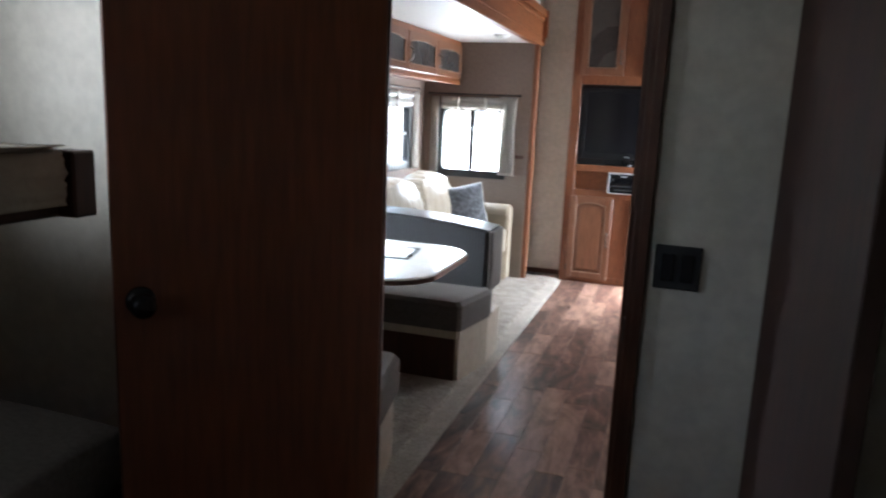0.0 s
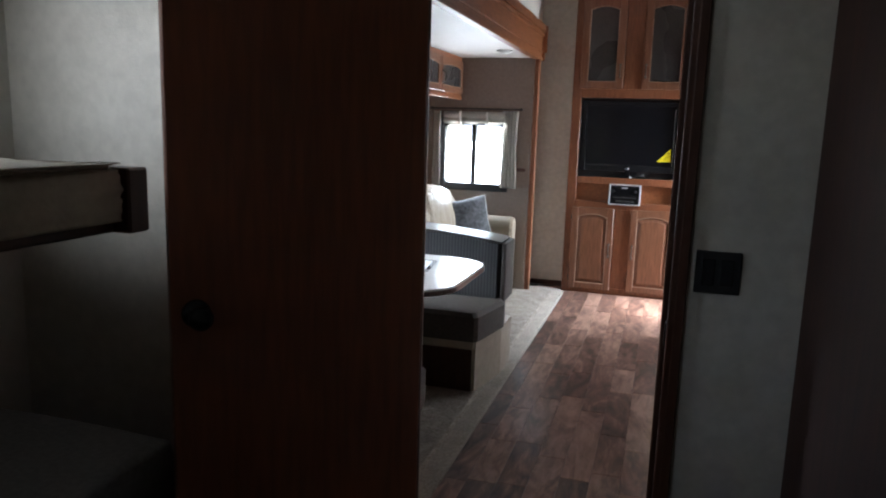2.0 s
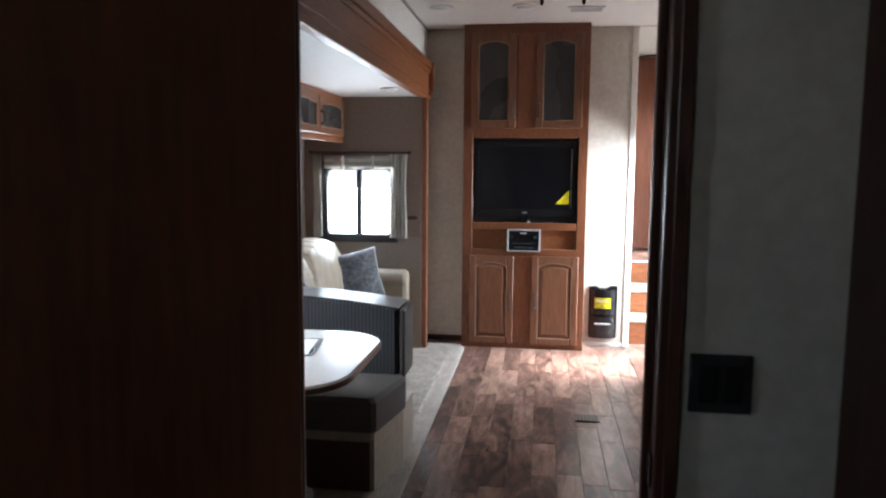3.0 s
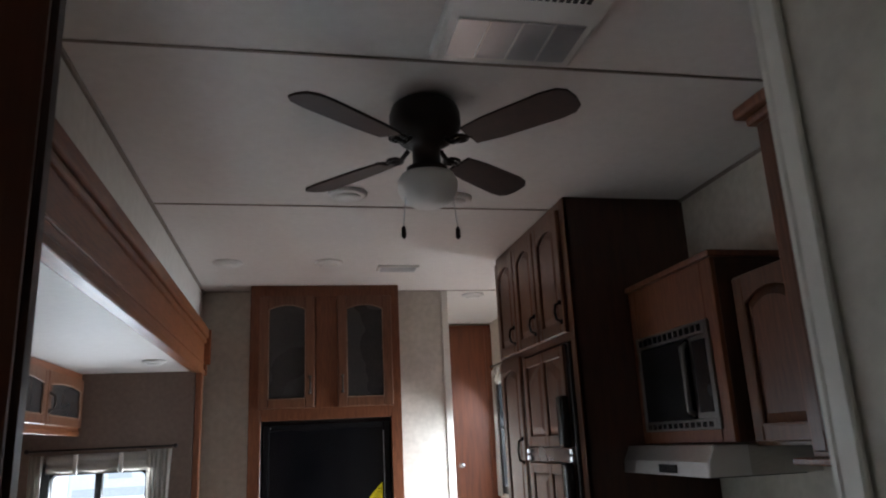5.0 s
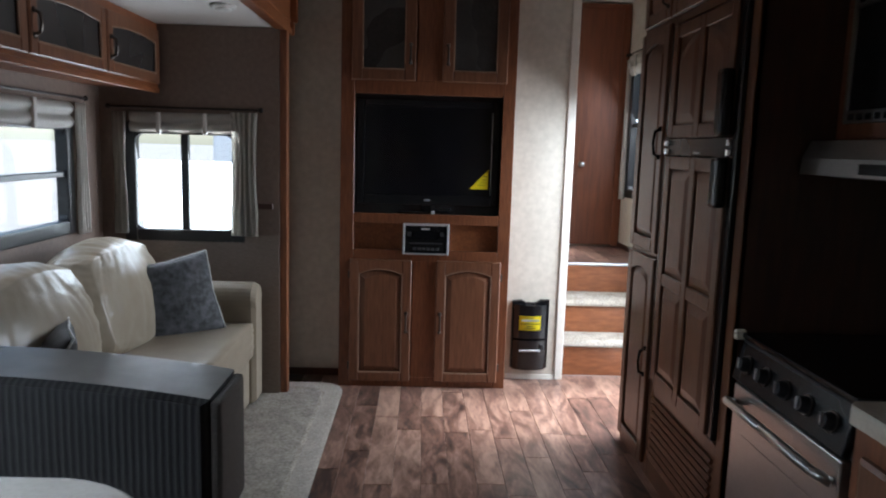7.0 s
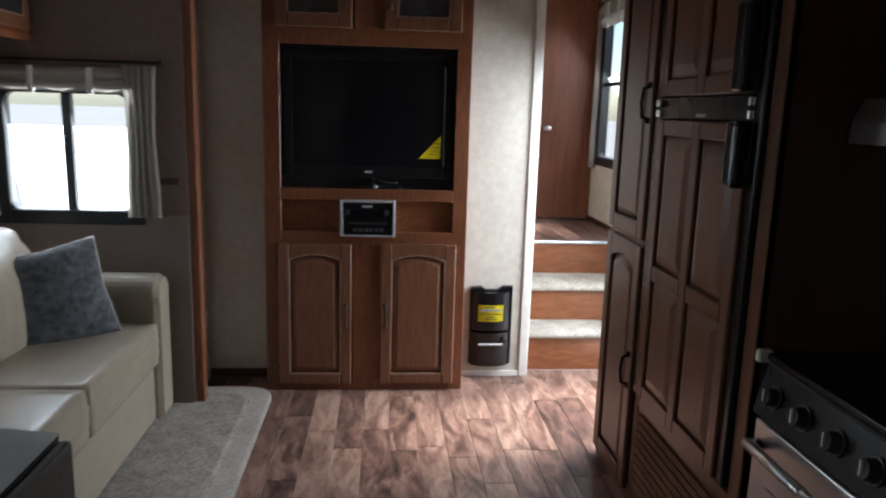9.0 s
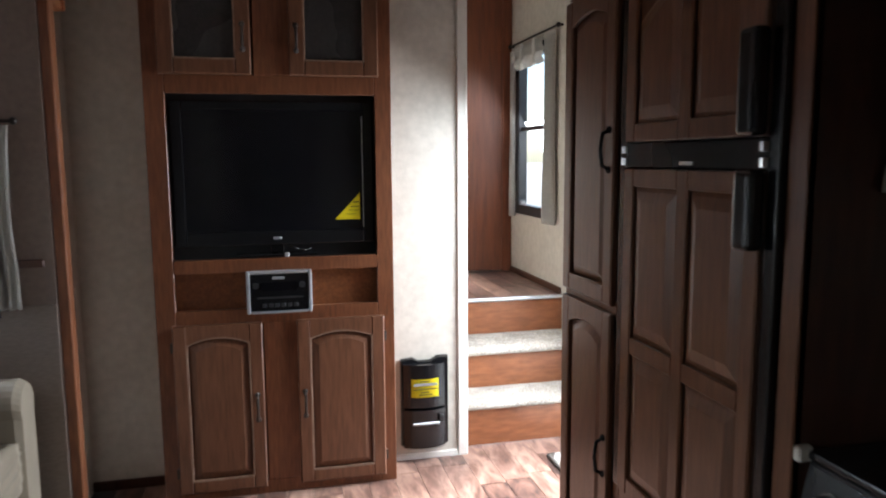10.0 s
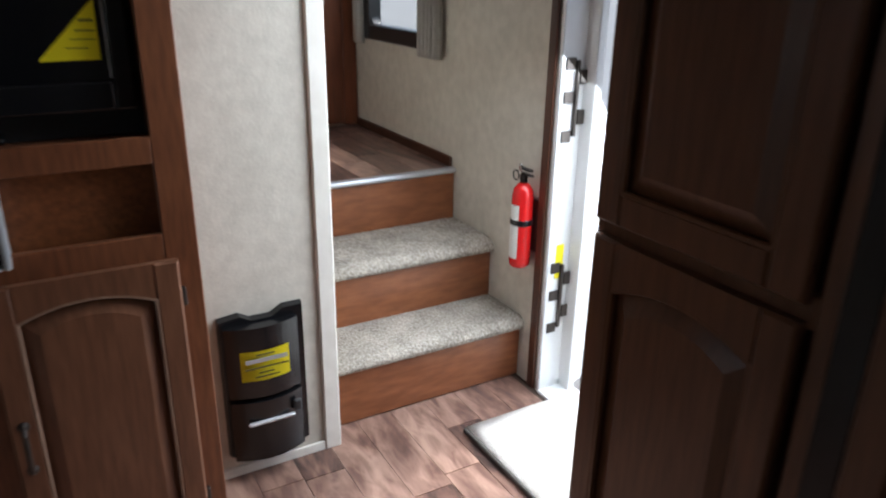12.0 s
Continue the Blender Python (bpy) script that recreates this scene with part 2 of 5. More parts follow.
def plank_wood(name, per_island):
    """Rustic plank vinyl: brown to rose boards with dark knots, each board of its own tone."""
    m, t, b = nodes_of(name, 0.3)
    N = t.nodes.new
    co, mp = N("ShaderNodeTexCoord"), N("ShaderNodeMapping")
    mp.inputs["Scale"].default_value = (7, 2.0, 1)
    rnd = N("ShaderNodeNewGeometry").outputs["Random Per Island"] if per_island else N("ShaderNodeObjectInfo").outputs["Random"]
    off = N("ShaderNodeVectorMath")
    off.operation = "MULTIPLY_ADD"
    off.inputs[1].default_value = (37, 53, 0)
    t.links.new(rnd, off.inputs[0])
    t.links.new(co.outputs["Object"], off.inputs[2])
    t.links.new(off.outputs[0], mp.inputs[0])
    grain, blot = N("ShaderNodeTexNoise"), N("ShaderNodeTexNoise")
    grain.inputs["Scale"].default_value, grain.inputs["Detail"].default_value, grain.inputs["Distortion"].default_value = 4.5, 8, 1.2
    blot.inputs["Scale"].default_value, blot.inputs["Detail"].default_value, blot.inputs["Distortion"].default_value = 1.1, 4, 2.2
    t.links.new(mp.outputs[0], grain.inputs[0])
    t.links.new(mp.outputs[0], blot.inputs[0])
    r1 = N("ShaderNodeValToRGB")
    e = r1.color_ramp.elements
    e[0].position, e[0].color = 0.20, (0.036, 0.022, 0.019, 1)
    e[1].position, e[1].color = 0.84, (0.385, 0.24, 0.18, 1)
    mid = e.new(0.48)
    mid.color = (0.155, 0.084, 0.064, 1)
    s = N("ShaderNodeMath")
    s.operation = "MULTIPLY_ADD"
    s.inputs[1].default_value = 0.38
    t.links.new(rnd, s.inputs[0])
    s2 = N("ShaderNodeMath")
    s2.operation = "MULTIPLY_ADD"
    s2.inputs[1].default_value, s2.inputs[2].default_value = 1.15, -0.50
    t.links.new(blot.outputs[0], s2.inputs[0])
    t.links.new(s2.outputs[0], s.inputs[2])
    s3 = N("ShaderNodeMath")
    s3.operation = "MULTIPLY_ADD"
    s3.inputs[1].default_value = 0.5
    t.links.new(grain.outputs[0], s3.inputs[0])
    t.links.new(s.outputs[0], s3.inputs[2])
    t.links.new(s3.outputs[0], r1.inputs[0])
    t.links.new(r1.outputs[0], b.inputs["Base Color"])
    bp = N("ShaderNodeBump")
    bp.inputs["Strength"].default_value, bp.inputs["Distance"].default_value = 0.12, 0.004
    t.links.new(grain.outputs[0], bp.inputs["Height"])
    t.links.new(bp.outputs[0], b.inputs["Normal"])
    return m


PLANK, PLANK_REST = plank_wood("plank_floor", False), plank_wood("plank_floor_rest", True)


def clear_glass():
    m, t, b = nodes_of("window_glass", 0.02)
    b.inputs["Transmission Weight"].default_value, b.inputs["IOR"].default_value = 1.0, 1.1
    b.inputs["Base Color"].default_value = (0.95, 0.98, 0.97, 1)
    return m


GLASS = clear_glass()

# ---- mesh helpers ----


def box(bm, x0, x1, y0, y1, z0, z1, bevel=0.0, seg=1, m=None):
    got = bmesh.ops.create_cube(bm, size=1)["verts"]
    bmesh.ops.scale(bm, vec=(x1 - x0, y1 - y0, z1 - z0), verts=got)
    bmesh.ops.translate(bm, vec=((x0 + x1) / 2, (y0 + y1) / 2, (z0 + z1) / 2), verts=got)
    if bevel:
        ed = list({e for v in got for e in v.link_edges})
        r = bmesh.ops.bevel(bm, geom=ed, offset=bevel, segments=seg, profile=0.5, affect="EDGES")
        got = list({v for f in r["faces"] for v in f.verts} | {v for v in got if v.is_valid})
    if m is not None:
        bmesh.ops.transform(bm, matrix=m, verts=got)
    return bm


def boxes(*rows, bevel=0.0, seg=1):
    bm = bmesh.new()
    for r in rows:
        box(bm, *r, bevel=bevel, seg=seg)
    return bm


def rod(bm, p, q, r, r2=None, n=12):
    p, q = Vector(p), Vector(q)
    d = q - p
    m = Matrix.Translation((p + q) / 2) @ d.to_track_quat("Z", "Y").to_matrix().to_4x4()
    bmesh.ops.create_cone(bm, cap_ends=True, segments=n, radius1=r, radius2=r if r2 is None else r2, depth=d.length, matrix=m)
    return bm


def bar(points, r, n=8):
    bm = bmesh.new()
    for a, b in zip(points, points[1:]):
        rod(bm, a, b, r, n=n)
    for p in points[1:-1]:
        bmesh.ops.create_uvsphere(bm, u_segments=n, v_segments=6, radius=r, matrix=Matrix.Translation(p))
    return bm


def turned(profile, centre, n=24):
    """A body turned about the vertical from (radius, height) rows."""
    bm = bmesh.new()
    rings = [[bm.verts.new((centre[0] + r * math.cos(2 * math.pi * i / n), centre[1] + r * math.sin(2 * math.pi * i / n), centre[2] + h)) for i in range(n)] for r, h in profile]
    for a, b in zip(rings, rings[1:]):
        for i in range(n):
            bm.faces.new((a[i], a[(i + 1) % n], b[(i + 1) % n], b[i]))
    bm.faces.new(rings[0][::-1])
    bm.faces.new(rings[-1])
    bmesh.ops.recalc_face_normals(bm, faces=bm.faces)
    return bm


def prism(bm, outer, inner, to3, d0, d1):
    """A plate from an outline: outer at depth d0, inner (same count) at depth d1; to3 maps (u, v, depth) to space."""
    a = [bm.verts.new(to3(u, v, d0)) for u, v in outer]
    b = [bm.verts.new(to3(u, v, d1)) for u, v in inner]
    n = len(a)
    fs = [bm.faces.new(a), bm.faces.new(b[::-1])] + [bm.faces.new((a[i], b[i], b[(i + 1) % n], a[(i + 1) % n])) for i in range(n)]
    bmesh.ops.recalc_face_normals(bm, faces=fs)
    return bm


def cushion(cx, cy, cz, w, d, h, puff=0.75, n=14, m=None, wrinkle=0.0, seed=0, crease=0.0):
    """A stuffed cushion: a superellipsoid with soft creases."""
    bm = bmesh.new()
    bmesh.ops.create_cube(bm, size=2)
    bmesh.ops.subdivide_edges(bm, edges=bm.edges[:], cuts=n, use_grid_fill=True)
    for v in bm.verts:
        p = v.co.copy()
        q = p.normalized()
        e = max(abs(p.x), abs(p.y), abs(p.z))
        s = p.lerp(q * e * 1.22, puff * 0.6)
        if wrinkle:
            k = noise.noise(Vector((p.x * 1.3 + seed, p.y * 1.3, p.z * 4.5)))
            s *= 1 + wrinkle * (k + 0.5 * noise.noise(Vector((p.x * 4 + seed, p.y * 4, p.z * 9))))
        if crease:
            # gathers that run down and outwards from the top seam
            q = Vector((p.y * 3.4 + p.z * p.y * 1.6 + seed, p.z * 0.7, p.x * 0.6 + seed))
            ridge = max(0.0, 1 - 3.2 * abs(noise.noise(q)))
            fine = max(0.0, 1 - 4.0 * abs(noise.noise(q * 2.1 + Vector((7, 3, 1)))))
            patch = 0.45 + 0.9 * max(0.0, noise.noise(Vector((p.y * 1.1, p.z * 1.1 + seed, 4))) + 0.25)
            s *= 1 - crease * patch * (ridge + 0.5 * fine)
        v.co = Vector((s.x * w / 2, s.y * d / 2, s.z * h / 2))
    bmesh.ops.transform(bm, matrix=Matrix.Translation((cx, cy, cz)) @ (m or Matrix.Identity(4)), verts=bm.verts)
    for f in bm.faces:
        f.smooth = True
    return bm


def mesh_of(name, bm, material, smooth=False):
    me = bpy.data.meshes.new(name)
    if smooth:
        for f in bm.faces:
            f.smooth = True
    bm.to_mesh(me)
    bm.free()
    me.materials.append(material)
    return me


def thing(name, base, label, category, group=""):
    """An Empty at the thing's base."""
    ob = new(name)
    ob.empty_display_size = 0.05
    ob.matrix_basis = Matrix.Translation(base)
    return tagged(ob, label, category, group)


def part(name, bm, material, parent, label="", smooth=False):
    ob = new(name, mesh_of(name, bm, material, smooth))
    ob.parent = parent
    if parent.type == "EMPTY":
        ob.matrix_parent_inverse = parent.matrix_basis.inverted()
    return tagged(ob, label)


def solid(name, bm, material, label, category, group="", kind="", smooth=False):
    return tagged(new(name, mesh_of(name, bm, material, smooth)), label, category, group, kind)


def structure(name, bm, material, label="", category=""):
    return solid(name, bm, material, label, category or name.split("_")[0], kind="structure")


def wall_bm(axis, p0, p1, a0, a1, z0, z1, holes=()):
    """A wall slab p0..p1 thick, from a0 to a1 along the other axis, pierced by holes (a0, a1, z0, z1)."""
    A = sorted({a0, a1, *[v for h in holes for v in h[:2]]})
    Z = sorted({z0, z1, *[v for h in holes for v in h[2:]]})
    na, nz = len(A) - 1, len(Z) - 1

    def full(i, k):
        if not (0 <= i < na and 0 <= k < nz):
            return False
        a, z = (A[i] + A[i + 1]) / 2, (Z[k] + Z[k + 1]) / 2
        return not any(h[0] < a < h[1] and h[2] < z < h[3] for h in holes)

    bm = bmesh.new()
    P = (lambda a, p, z: (p, a, z)) if axis == "x" else (lambda a, p, z: (a, p, z))
    cache = {}

    def V(a, p, z):
        if (a, p, z) not in cache:
            cache[(a, p, z)] = bm.verts.new(P(a, p, z))
        return cache[(a, p, z)]

    for i in range(na):
        for k in range(nz):
            if not full(i, k):
                continue
            l, r, b, t = A[i], A[i + 1], Z[k], Z[k + 1]
            for p in (p0, p1):
                bm.faces.new((V(l, p, b), V(r, p, b), V(r, p, t), V(l, p, t)))
            if not full(i - 1, k):
                bm.faces.new((V(l, p0, b), V(l, p1, b), V(l, p1, t), V(l, p0, t)))
            if not full(i + 1, k):
                bm.faces.new((V(r, p0, b), V(r, p1, b), V(r, p1, t), V(r, p0, t)))
            if not full(i, k - 1):
                bm.faces.new((V(l, p0, b), V(r, p0, b), V(r, p1, b), V(l, p1, b)))
            if not full(i, k + 1):
                bm.faces.new((V(l, p0, t), V(r, p0, t), V(r, p1, t), V(l, p1, t)))
    bmesh.ops.recalc_face_normals(bm, faces=bm.faces)
    return bm


def face_y(y, s=-1):
    """Maps (u, v, depth out of the face) for a face whose outside looks along -y."""
    return lambda u, v, d: (u, y + s * d, v)


def face_x(x, s=-1):
    return lambda u, v, d: (x + s * d, u, v)


def arch_outline(u0, u1, v0, v1, rise, n=10):
    """A rectangle whose top edge is a shallow arch falling by rise at the sides."""
    pts = [(u0, v0), (u1, v0)]
    for i in range(n + 1):
        f = i / n
        u = u1 + (u0 - u1) * f
        pts.append((u, v1 - rise * (2 * f - 1) ** 2))
    return pts


def half_arch(u0, u1, v0, v1, side, fall=0.075, n=8):
    """A rectangle whose top is one half of a shallow arch: side +1 lets it fall towards u1, -1 towards u0, 0 keeps it level."""
    top = []
    for i in range(n + 1):
        f = i / n
        g = 1 - f if side > 0 else f
        top.append((u1 + (u0 - u1) * f, v1 - (fall * g ** 1.7 if side else 0.0)))
    return [(u0, v0), (u1, v0)] + top


def cabinet_door(parent, material, label, u0, u1, v0, v1, to3, rise=0.03, stile=0.055, glass=None):
    """A framed door: a raised panel (or a glass insert) as the door, with bevelled stiles and rails under it."""
    t, ch = 0.02, 0.005
    a, b = u0 + stile, u1 - stile
    bm = bmesh.new()
    if glass:
        o = arch_outline(a - 0.006, b + 0.006, v0 + stile - 0.006, v1 - stile + 0.006, rise)
        prism(bm, o, o, to3, 0.002, 0.007)
    else:
        o = arch_outline(a, b, v0 + stile, v1 - stile, rise)
        i1 = arch_outline(a + 0.008, b - 0.008, v0 + stile + 0.008, v1 - stile - 0.008, rise)
        i2 = arch_outline(a + 0.036, b - 0.036, v0 + stile + 0.036, v1 - stile - 0.036, rise * 0.9)
        prism(bm, o, i1, to3, 0.001, 0.004)
        prism(bm, i1, i2, to3, 0.004, 0.017)
    door = part("door", bm, glass or material, parent, label)

    def slab(name, a, b, c, d):
        q = bmesh.new()
        o = [(a, c), (b, c), (b, d), (a, d)]
        prism(q, o, o, to3, 0.001, t - ch)
        prism(q, o, [(a + ch, c + ch), (b - ch, c + ch), (b - ch, d - ch), (a + ch, d - ch)], to3, t - ch, t)
        part(name, q, material, door)

    slab("stile", u0, a, v0, v1)
    slab("stile", b, u1, v0, v1)
    slab("rail", a, b, v0, v0 + stile)
    head = [(b, v1), (a, v1)] + [(a + (b - a) * i / 10, v1 - stile - rise * (2 * i / 10 - 1) ** 2) for i in range(11)]
    part("head_rail", prism(bmesh.new(), head, head, to3, 0.001, t - 0.001), material, door)
    # moulding round the field; on glazed cherry its highlight is in the colour
    rim = arch_outline(a, b, v0 + stile, v1 - stile, rise)
    rim = rim + [rim[0]]
    part("bead", bar([to3(u, v, t - 0.005) for u, v in rim], 0.005, 6), GLAZE_GLINT if material is DOORWOOD else material, door)
    return door


def bow_handle(to3, u, v0, v1, out=0.03, r=0.006, base=0.02):
    pts = [to3(u, v0, base), to3(u, v0 + 0.012, base + out * 0.8), to3(u, (v0 + v1) / 2, base + out), to3(u, v1 - 0.012, base + out * 0.8), to3(u, v1, base)]
    bm = bar(pts, r)
    for v in (v0, v1):
        bmesh.ops.create_uvsphere(bm, u_segments=8, v_segments=6, radius=r * 2, matrix=Matrix.Translation(to3(u, v, base)))
    return bm

# ---- large structure ----
C = 2.62            # ceiling
XR, XL, XS = 1.585, -0.86, -1.80   # right wall, slide opening, slide outer wall
Y0, YB = 0.20, -4.45              # front wall of the living room, bunk partition

structure("ground", boxes((-300, 300, -300, 300, -1.0, -0.9)), GRAVEL, "pale gravel lot outside the trailer")
structure("floor", boxes((XL - 0.9, XR + 0.06, -8.2, 0.30, -0.06, -0.006)), GROUT, "subfloor under the wood-look planks")
structure("ceiling", boxes((XL - 0.06, XR + 0.06, -8.2, 1.9, C, C + 0.06)), CEIL, "off-white vinyl ceiling panels with thin seams")
for y in (-3.05, -1.708, 0.19):
    structure("trim_ceiling_seam", boxes((XL, XR, y - 0.006, y + 0.006, C - 0.004, C + 0.001), bevel=0.0015), SEAM, "thin brown seam strip across the ceiling", "trim")
for x, w in ((XL + 0.007, 0.007), (XR - 0.007, 0.007)):
    structure("trim_ceiling_edge", boxes((x - w, x + w, -4.3, 0.2, C - 0.016, C - 0.001), bevel=0.002), SEAM, "brown edge strip where wall meets ceiling", "trim")

DOOR_HOLE, STAIR_WIN = (-0.57, 0.175, -0.06, 1.97), (1.01, 1.56, 1.11, 2.13)
structure("wall_right", wall_bm("x", XR, XR + 0.06, -8.2, 1.9, -0.06, C, [DOOR_HOLE, STAIR_WIN]), BEIGE, "beige patterned wallboard outer wall")
structure("wall_front", wall_bm("y", Y0, Y0 + 0.04, XL - 0.06, 0.852, 0, C), BEIGE, "beige wallboard wall behind the television cabinet")
structure("wall_stair_side", wall_bm("x", 0.80, 0.84, Y0 + 0.04, 1.76, 0, C), BEIGE, "beige side wall of the stairwell")
structure("wall_landing_end", wall_bm("y", 1.76, 1.82, 0.7, XR, 0, C), BEIGE, "end wall behind the landing door")
structure("trim_wall_corner", boxes((0.806, 0.856, Y0 - 0.012, Y0 + 0.012, 0, C), (0.838, 0.856, Y0 + 0.012, Y0 + 0.05, 0, C), bevel=0.004), TRIMC, "cream corner moulding beside the stairs", "trim")
structure("baseboard_front", boxes((0.47, 0.806, Y0 - 0.009, Y0, 0, 0.03), bevel=0.002), TRIMC, "cream baseboard strip", "baseboard")
structure("baseboard_front_left", boxes((XL, -0.53, Y0 - 0.012, Y0, 0, 0.045), bevel=0.003), DARKTRIM, "dark wooden baseboard strip", "baseboard")

# main left wall above and beside the slide-out opening
structure("wall_left", wall_bm("x", XL - 0.06, XL, -8.2, 0.24, 0, C, [(-4.30, -0.05, -0.01, 2.06), (-8.0, -4.56, -0.01, C - 0.05)]), CREAM, "cream wall above the slide-out opening")

# the slide-out's shell
FWIN = (-1.63, -1.075, 0.925, 1.48)
SWIN, DWIN = (-1.92, -0.56, 0.985, 1.50), (-3.70, -2.60, 0.985, 1.50)
structure("wall_slide_front", wall_bm("y", -0.20, -0.12, XS - 0.06, XL + 0.02, 0, 2.038, [FWIN]), TAUPE, "taupe end wall of the slide-out")
structure("wall_slide_outer", wall_bm("x", XS - 0.06, XS, -4.3, -0.20, 0, 2.04, [SWIN, DWIN]), TAUPE, "taupe outer wall of the slide-out")
structure("wall_slide_rear", wall_bm("y", -4.36, -4.30, XS - 0.06, XL, 0, 2.04), TAUPE, "taupe rear wall of the slide-out")
structure("ceiling_slide", boxes((XS - 0.06, XL + 0.01, -4.36, -0.12, 2.04, 2.08)), CEIL, "off-white ceiling of the slide-out")
structure("trim_chair_rail", boxes((-1.06, XL - 0.012, -0.212, -0.20, 1.068, 1.098), bevel=0.003), DARKTRIM, "brown chair rail on the taupe wall", "trim")
structure("wall_slide_front_dado", boxes((XS, XL + 0.018, -0.206, -0.2005, 0.0, 0.925)), TAUPE_LOW, "paler taupe lower wall panel")

header = thing("slide_header", (XL, -2.1, 2.04), "moulded cherry wood fascia over the slide-out opening", "fascia")
part("board", boxes((XL - 0.01, XL + 0.045, -4.3, 0.0, 2.035, 2.32), bevel=0.004), CHERRY_H, header)
part("crown", boxes((XL - 0.002, XL + 0.07, -4.3, 0.012, 2.27, 2.335), (XL, XL + 0.058, -4.3, 0.006, 2.235, 2.268), bevel=0.008, seg=2), CHERRY_H, header)
part("lower_lip", boxes((XL - 0.002, XL + 0.056, -4.3, 0.006, 2.03, 2.065), (XL, XL + 0.05, -4.3, 0.003, 2.10, 2.115), bevel=0.006, seg=2), CHERRY_H, header)
part("end_bracket", boxes((XL, XL + 0.085, 0.0, 0.03, 2.10, 2.33), (XL, XL + 0.065, 0.0, 0.03, 2.03, 2.10), bevel=0.008, seg=2), CHERRY_H, header)
post = thing("slide_post", (XL, -0.1, 0), "cherry wood jamb board at the slide-out opening", "jamb")
part("face", boxes((XL + 0.022, XL + 0.062, -0.195, -0.13, 0, 2.03), bevel=0.006, seg=2), CHERRY, post)
part("return_board", boxes((XL + 0.001, XL + 0.02, -0.128, -0.05, 0, 2.03), bevel=0.003), CHERRY, post)

# bunk room
structure("wall_bunk_partition", wall_bm("y", -4.56, YB, XS - 0.06, XR, 0, C, [(-0.53, 0.345, -0.01, 2.12)]), BEIGE, "grey-beige partition with the bunkroom doorway")
structure("wall_hall", wall_bm("x", 0.485, 0.525, YB, -4.03, 0, C), BEIGE, "beige hall wall by the kitchen")
structure("wall_kitchen_end", wall_bm("y", -4.07, -4.03, 0.525, XR, 0, C), BEIGE, "beige kitchen end wall")
structure("trim_hall_corner", boxes((0.471, 0.53, -4.029, -4.012, 0, C), (0.471, 0.4845, -4.07, -4.0292, 0, C), bevel=0.004), TRIMC, "cream corner moulding at the kitchen end", "trim")
structure("wall_bunk_right", wall_bm("x", 1.02, 1.06, -8.0, -4.56, 0, C), BEIGE, "beige bunkroom side wall")
structure("wall_bunk_left", wall_bm("x", XS - 0.06, XS, -8.0, -4.56, 0, C, [(-5.62, -5.1, 1.55, 1.95)]), CREAM, "pale bunkroom outer wall above the bunk")
structure("wall_bunk_rear", wall_bm("y", -8.06, -8.0, XS - 0.06, 1.06, 0, C, [(-1.6, -0.9, 1.4, 1.9)]), BEIGE, "beige rear wall of the bunkroom")
structure("ceiling_bunk_slide", boxes((XS - 0.06, XL - 0.06, -8.06, -4.45, C, C + 0.05)), CEIL, "off-white bunkroom ceiling")
frame_b = thing("door_frame", (0, -4.5, 0), "dark wood door frame of the bunkroom doorway", "door frame")
part("jamb", boxes((0.325, 0.347, -4.575, -4.435, 0, 2.10), (0.34, 0.366, -4.578, -4.56, 0, 2.12), (0.34, 0.366, -4.45, -4.432, 0, 2.12), (0.31, 0.326, -4.52, -4.50, 0, 2.10), bevel=0.003), DARKTRIM, frame_b)
part("jamb", boxes((-0.55, -0.528, -4.56, -4.435, 0, 2.10), (-0.528, -0.382, -4.449, -4.432, 0, 2.10), bevel=0.003), DARKTRIM, frame_b)
part("head", boxes((-0.55, 0.366, -4.578, -4.435, 2.10, 2.14), bevel=0.003), DARKTRIM, frame_b)
part("strike_plate", boxes((0.320, 0.3245, -4.555, -4.53, 0.90, 0.96)), PEWTER, frame_b, "small metal strike plate")

# ---- bunkroom things ----
hx, hy = -0.388, -4.463
ang = math.atan2(-0.517, -0.475)
leafm = Matrix.Translation((hx, hy, 0)) @ Matrix.Rotation(ang, 4, "Z")
leaf = thing("bunk_door", (hx, hy, 0), "dark red-brown veneered bunkroom door standing ajar", "door")
bm = bmesh.new()
box(bm, 0.0, 0.712, -0.017, 0.017, 0.012, 2.06, bevel=0.003, m=leafm)
part("door_panel", bm, BUNKDOOR, leaf)
for s in (1, -1):
    kn = turned([(0.036, 0), (0.036, 0.006), (0.030, 0.011), (0.015, 0.014), (0.014, 0.036), (0.026, 0.043), (0.031, 0.056), (0.030, 0.066), (0.022, 0.074), (0.008, 0.077)], (0, 0, 0), 20)
    bmesh.ops.transform(kn, matrix=leafm @ Matrix.Translation((0.652, s * 0.017, 0.962)) @ Matrix.Rotation(radians(-90 * s), 4, "X"), verts=kn.verts)
    part("door_knob", kn, BLACK, leaf, "black round door knob", smooth=True)
plate = thing("wall_switch", (0.43, -4.56, 1.115), "black double wall switch plate on the beige partition", "switch")
part("plate", boxes((0.381, 0.490, -4.568, -4.5605, 1.052, 1.160), bevel=0.003, seg=2), BLACKMATT, plate)
part("rocker", boxes((0.398, 0.428, -4.572, -4.567, 1.072, 1.14), bevel=0.002), BLACK, plate)
part("rocker", boxes((0.443, 0.473, -4.572, -4.567, 1.072, 1.14), bevel=0.002), BLACK, plate)

